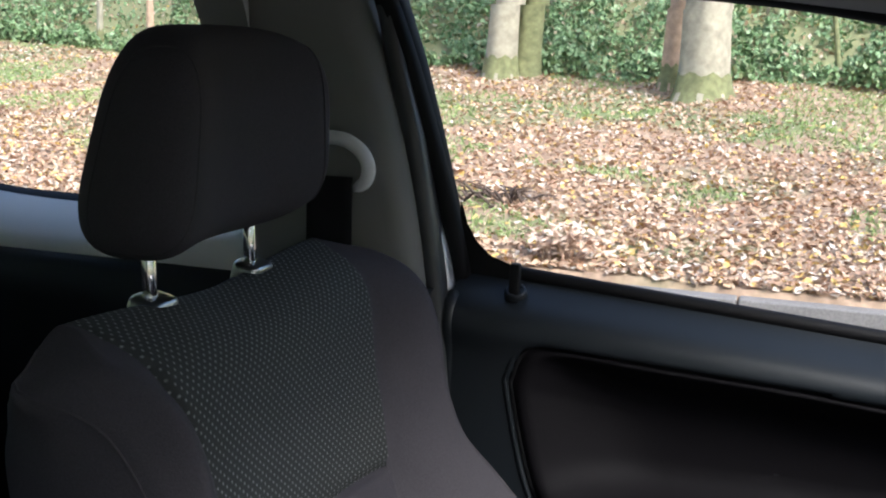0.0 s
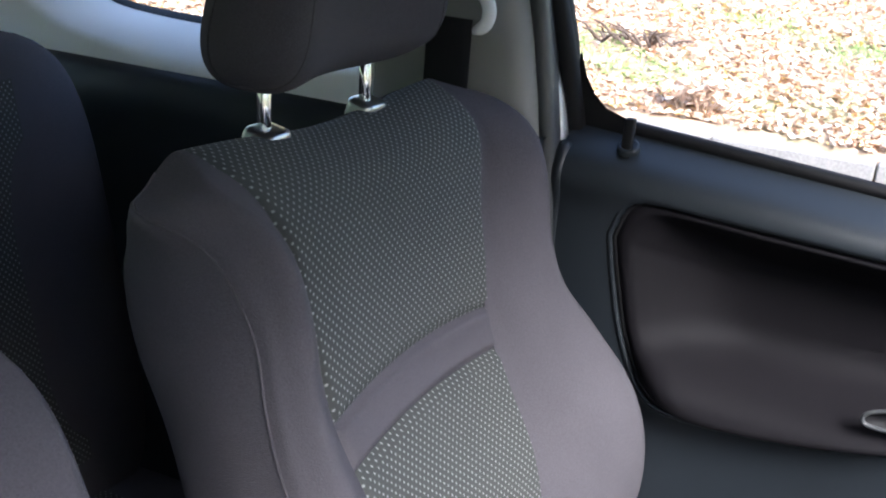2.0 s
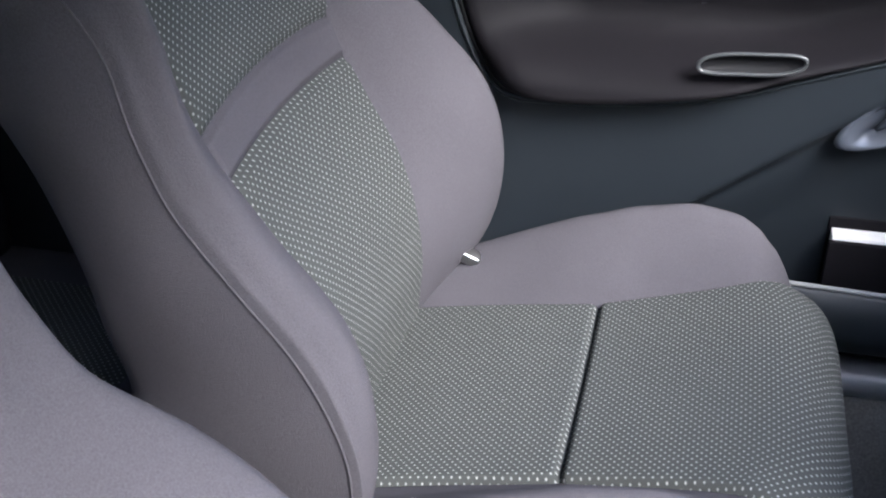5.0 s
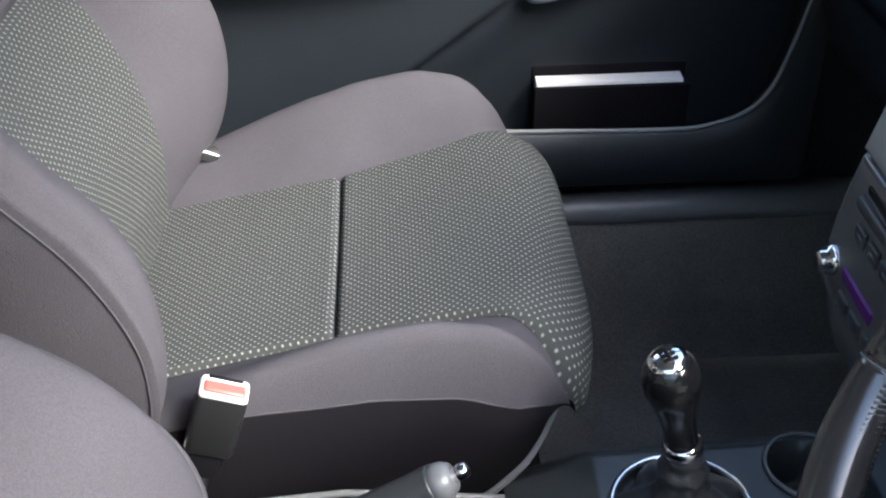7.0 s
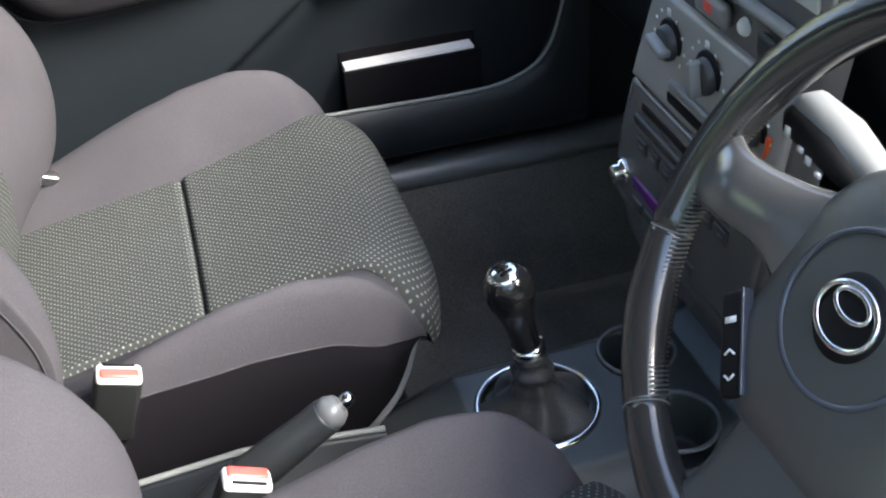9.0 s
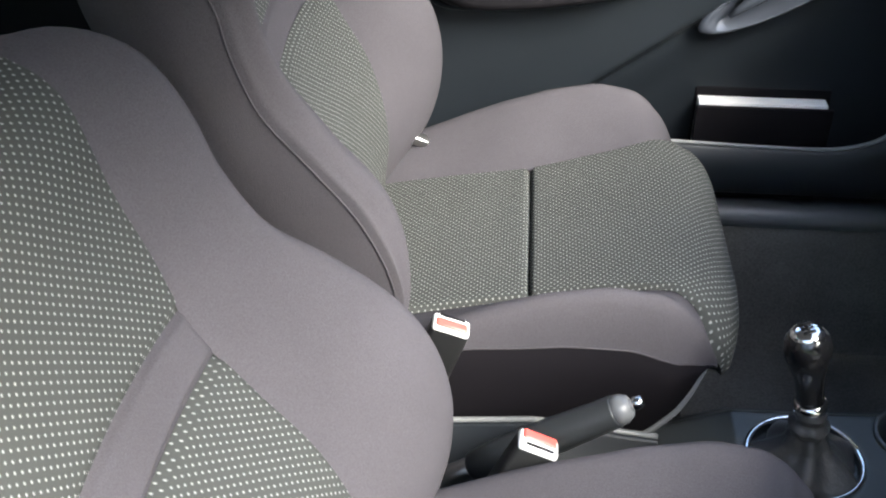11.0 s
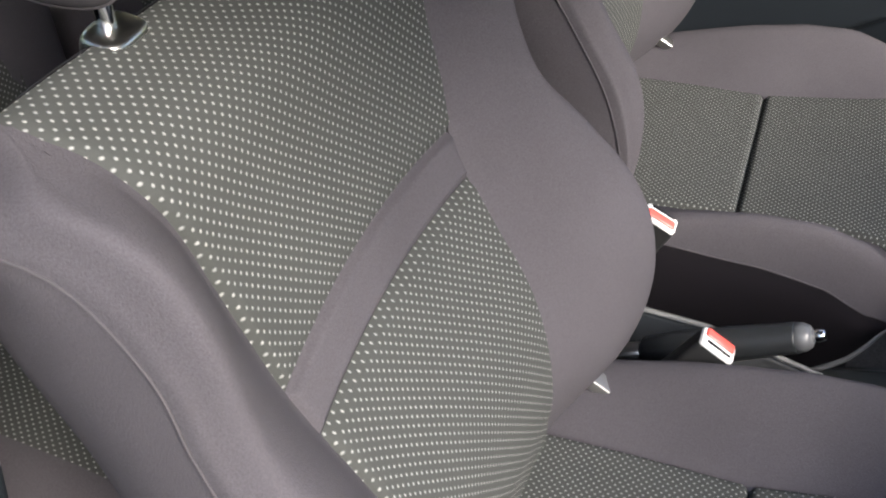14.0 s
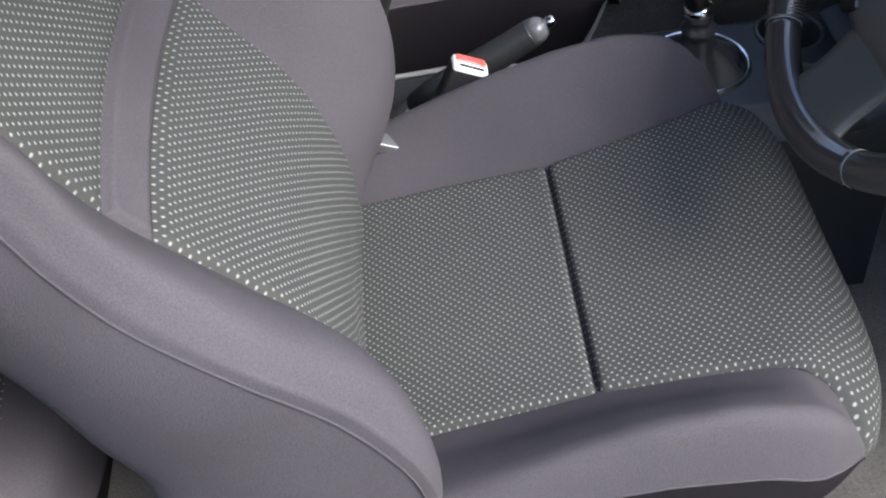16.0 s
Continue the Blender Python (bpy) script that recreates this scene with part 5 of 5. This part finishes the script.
def tree(label, x, y, r, mat, lean=0.0, seed=0):
    """A tapered trunk with root flare, limbs and a thin crown."""
    rng = random.Random(seed)
    z0 = ground_z(x, y) - 0.12
    ob = tagged(empty("tree", (x, y, z0)), label, "tree", "trees on the bank")
    hs = [0, 0.08, 0.2, 0.4, 0.8, 1.5, 2.5, 4, 6, 8]
    rows = []
    for h in hs:
        rr = r * (1 + 0.55 * math.exp(-h / 0.16)) * (1 - 0.06 * h)
        rows.append([(lean * h + rr * (1 + 0.07 * math.sin(3 * a + seed) * math.exp(-h / 0.5) + 0.03 * math.sin(5 * a + 2 * h)) * math.cos(a), rr * (1 + 0.05 * math.sin(4 * a + seed)) * math.sin(a), h) for a in np.linspace(0, 2 * math.pi, 28, endpoint=False)])
    part("trunk", sheet(rows, close=True), mat, ob)
    part("root_moss", sheet([[(p[0] * 1.02, p[1] * 1.02, h + 0.03 * math.sin(i * 1.7)) for i, p in enumerate(rw)] for h, rw in zip(hs[:4], rows[:4])], close=True), MOSS_BARK, ob)
    for k in range(6):
        a, h = rng.uniform(0, 6.28), rng.uniform(4, 7.5)
        p = Vector((lean * h, 0, h))
        q = p + Vector((math.cos(a) * 1.8, math.sin(a) * 1.8, rng.uniform(0.8, 1.8)))
        part("limb", tube([p, p.lerp(q, 0.5) + Vector((0, 0, 0.2)), q], [r * 0.35, r * 0.22, r * 0.08], 8), mat, ob)
    verts, faces = [], []
    for k in range(900):
        c = Vector((lean * 7 + rng.gauss(0, 1.3), rng.gauss(0, 1.3), 7.3 + rng.gauss(0, 0.9)))
        qm = Euler((rng.uniform(0, 6), rng.uniform(0, 6), rng.uniform(0, 6))).to_matrix()
        b = len(verts)
        verts += [tuple(c + qm @ Vector(v)) for v in ((-0.09, 0, 0), (0, -0.05, 0.02), (0.09, 0, 0), (0, 0.05, 0.02))]
        faces.append((b, b + 1, b + 2, b + 3))
    me = bpy.data.meshes.new("crown")
    me.from_pydata(verts, [], faces)
    me.materials.append(LITTER)
    cr = new("crown", me)
    cr.parent = ob
    return ob


tree("stout pale-barked tree with a mossy foot", -0.62, 12.8, 0.29, BARK, -0.01, 1)
tree("slim pinkish tree trunk beside the stout one", -1.05, 13.4, 0.13, PINK_BARK, 0.03, 2)
tree("pale tree trunk on the bank edge", -3.22, 13.6, 0.20, BARK, 0.03, 3)
tree("mossy tree trunk leaning at the bank edge", -2.95, 13.9, 0.17, MOSS_BARK, 0.05, 4)
tree("pale tree trunk among brambles", -7.0, 14.2, 0.27, PINK_BARK, 0.0, 5)
tree("thin sapling among brambles", -10.1, 14.3, 0.05, BARK, 0.01, 6)
tree("thin sapling among brambles", -9.3, 14.5, 0.06, PINK_BARK, -0.02, 7)
tree("thin sapling leaning over the bank", 0.95, 14.4, 0.035, MOSS_BARK, -0.16, 8)

def sky_screen(name, label, lo, hi, seed):
    """Unseen screen added to block low sky light: trunks and clumps of leaves between two angles, in degrees."""
    rng = random.Random(seed)
    verts, faces, kinds = [], [], []
    for k in range(int(44 * (hi - lo) / 270)):
        a, d = radians(rng.uniform(lo, hi)), rng.uniform(13.5, 20)
        x, y, r = d * math.cos(a), d * math.sin(a), rng.uniform(0.12, 0.32)
        b = len(verts)
        for h, w in ((-0.35, 1.4), (0.3, 1.0), (4.0, 0.75), (9.5, 0.3)):
            verts += [(x + r * w * math.cos(q), y + r * w * math.sin(q), h) for q in np.linspace(0, 2 * math.pi, 8, endpoint=False)]
        for i in range(3):
            for j in range(8):
                faces.append((b + 8 * i + j, b + 8 * i + (j + 1) % 8, b + 8 * i + 8 + (j + 1) % 8, b + 8 * i + 8 + j))
                kinds.append(1)
    for k in range(int(11000 * (hi - lo) / 270)):
        a, d = radians(rng.uniform(lo, hi)), rng.uniform(12.5, 21)
        top = (7.6 + 1.6 * math.sin(7 * a + seed) + 0.9 * math.sin(19 * a)) 
        c = Vector((d * math.cos(a), d * math.sin(a), -0.2 + top * rng.random() ** 0.85))
        q = Euler((rng.uniform(0, 6), rng.uniform(0, 6), rng.uniform(0, 6))).to_matrix()
        s = rng.uniform(0.22, 0.55)
        b = len(verts)
        verts += [tuple(c + q @ Vector(v) * s) for v in ((-1, 0, 0), (-0.2, -0.6, 0.15), (1, 0, 0), (0.1, 0.7, 0.15))]
        faces.append((b, b + 1, b + 2, b + 3))
        kinds.append(0)
    me = bpy.data.meshes.new(name)
    me.from_pydata(verts, [], faces)
    me.materials.append(IVY), me.materials.append(BARK)
    me.polygons.foreach_set("material_index", kinds)
    return tagged(new(name, me), label, kind="stuff")


sky_screen("far_woods", "unseen leafy belt added to block low sky light", 158, 392, 21)

# tan fronds by the kerb, added for an unclear blurred patch, and dark twigs behind for a dark hollow
PATCH_TAN = material("tan patch fronds", (0.78, 0.60, 0.47), 0.9, 0, 0.3, 40, 0.2, 0.3)
HOLLOW_DARK = material("twigs coloured dark for a hollow", (0.10, 0.07, 0.055), 0.9, 0, 0.3, 40, 0.3, 0.3)
fern = tagged(empty("dead_fern", (-0.93, 6.32, ground_z(-0.93, 6.32) + 0.01)), "tan fronds added for an unclear blurred patch among the leaves", "fern")
rng = random.Random(4)
for k in range(26):
    a = Vector((rng.uniform(-0.10, 0.10), rng.uniform(-0.06, 0.06), 0.0))
    b = a + Vector((rng.uniform(-0.24, 0.24), rng.uniform(-0.12, 0.12), rng.uniform(0.08, 0.26)))
    mid = a.lerp(b, 0.5) + Vector((0, 0, 0.06))
    bm = tube([a, mid, b], [0.004, 0.003, 0.0015], 5)
    for q in range(16):
        t = 0.25 + 0.75 * q / 15
        p = a.lerp(mid, t * 2) if t < 0.5 else mid.lerp(b, t * 2 - 1)
        d = Vector((rng.uniform(-1, 1), rng.uniform(-1, 1), rng.uniform(-0.5, 0.7))).normalized() * rng.uniform(0.045, 0.085)
        e = d.cross(Vector((0, 0, 1))) * 0.3
        bm.faces.new([bm.verts.new(v) for v in (p, p + d * 0.5 + e, p + d, p + d * 0.5 - e)])
    part("frond", bm, PATCH_TAN, fern)
# Twigs added here; their dark colour stands in for a leafy hollow's shade.
brush = tagged(empty("brushwood", (-1.62, 7.5, ground_z(-1.62, 7.5))), "dark twigs standing in for a dark hollow in the leaves", "twigs")
for k in range(40):
    a = Vector((rng.gauss(0, 0.16), rng.gauss(0, 0.12), 0.01))
    b = a + Vector((rng.uniform(-0.25, 0.25), rng.uniform(-0.1, 0.1), rng.uniform(0.01, 0.13)))
    part("twig", tube([a, a.lerp(b, 0.5) + Vector((0, 0, 0.03)), b], [0.012, 0.009, 0.004], 6), HOLLOW_DARK, brush)

# specks of lint on the seats
verts, faces = [], []
for x, y, z in ((0.302, 0.262, 0.3605), (0.35, 0.40, 0.3735), (0.22, 0.30, 0.3425), (0.46, -0.30, 0.3805), (0.33, -0.40, 0.3485)):
    b = len(verts)
    verts += [(x - 0.0011, y, z), (x, y - 0.0007, z + 0.0005), (x + 0.0012, y + 0.0002, z), (x, y + 0.0008, z + 0.0006)]
    faces.append((b, b + 1, b + 2, b + 3))
me = bpy.data.meshes.new("lint")
me.from_pydata(verts, [], faces)
me.materials.append(GREY_PLASTIC)
tagged(new("lint", me), "pale specks of lint on the seat cloth", kind="stuff")
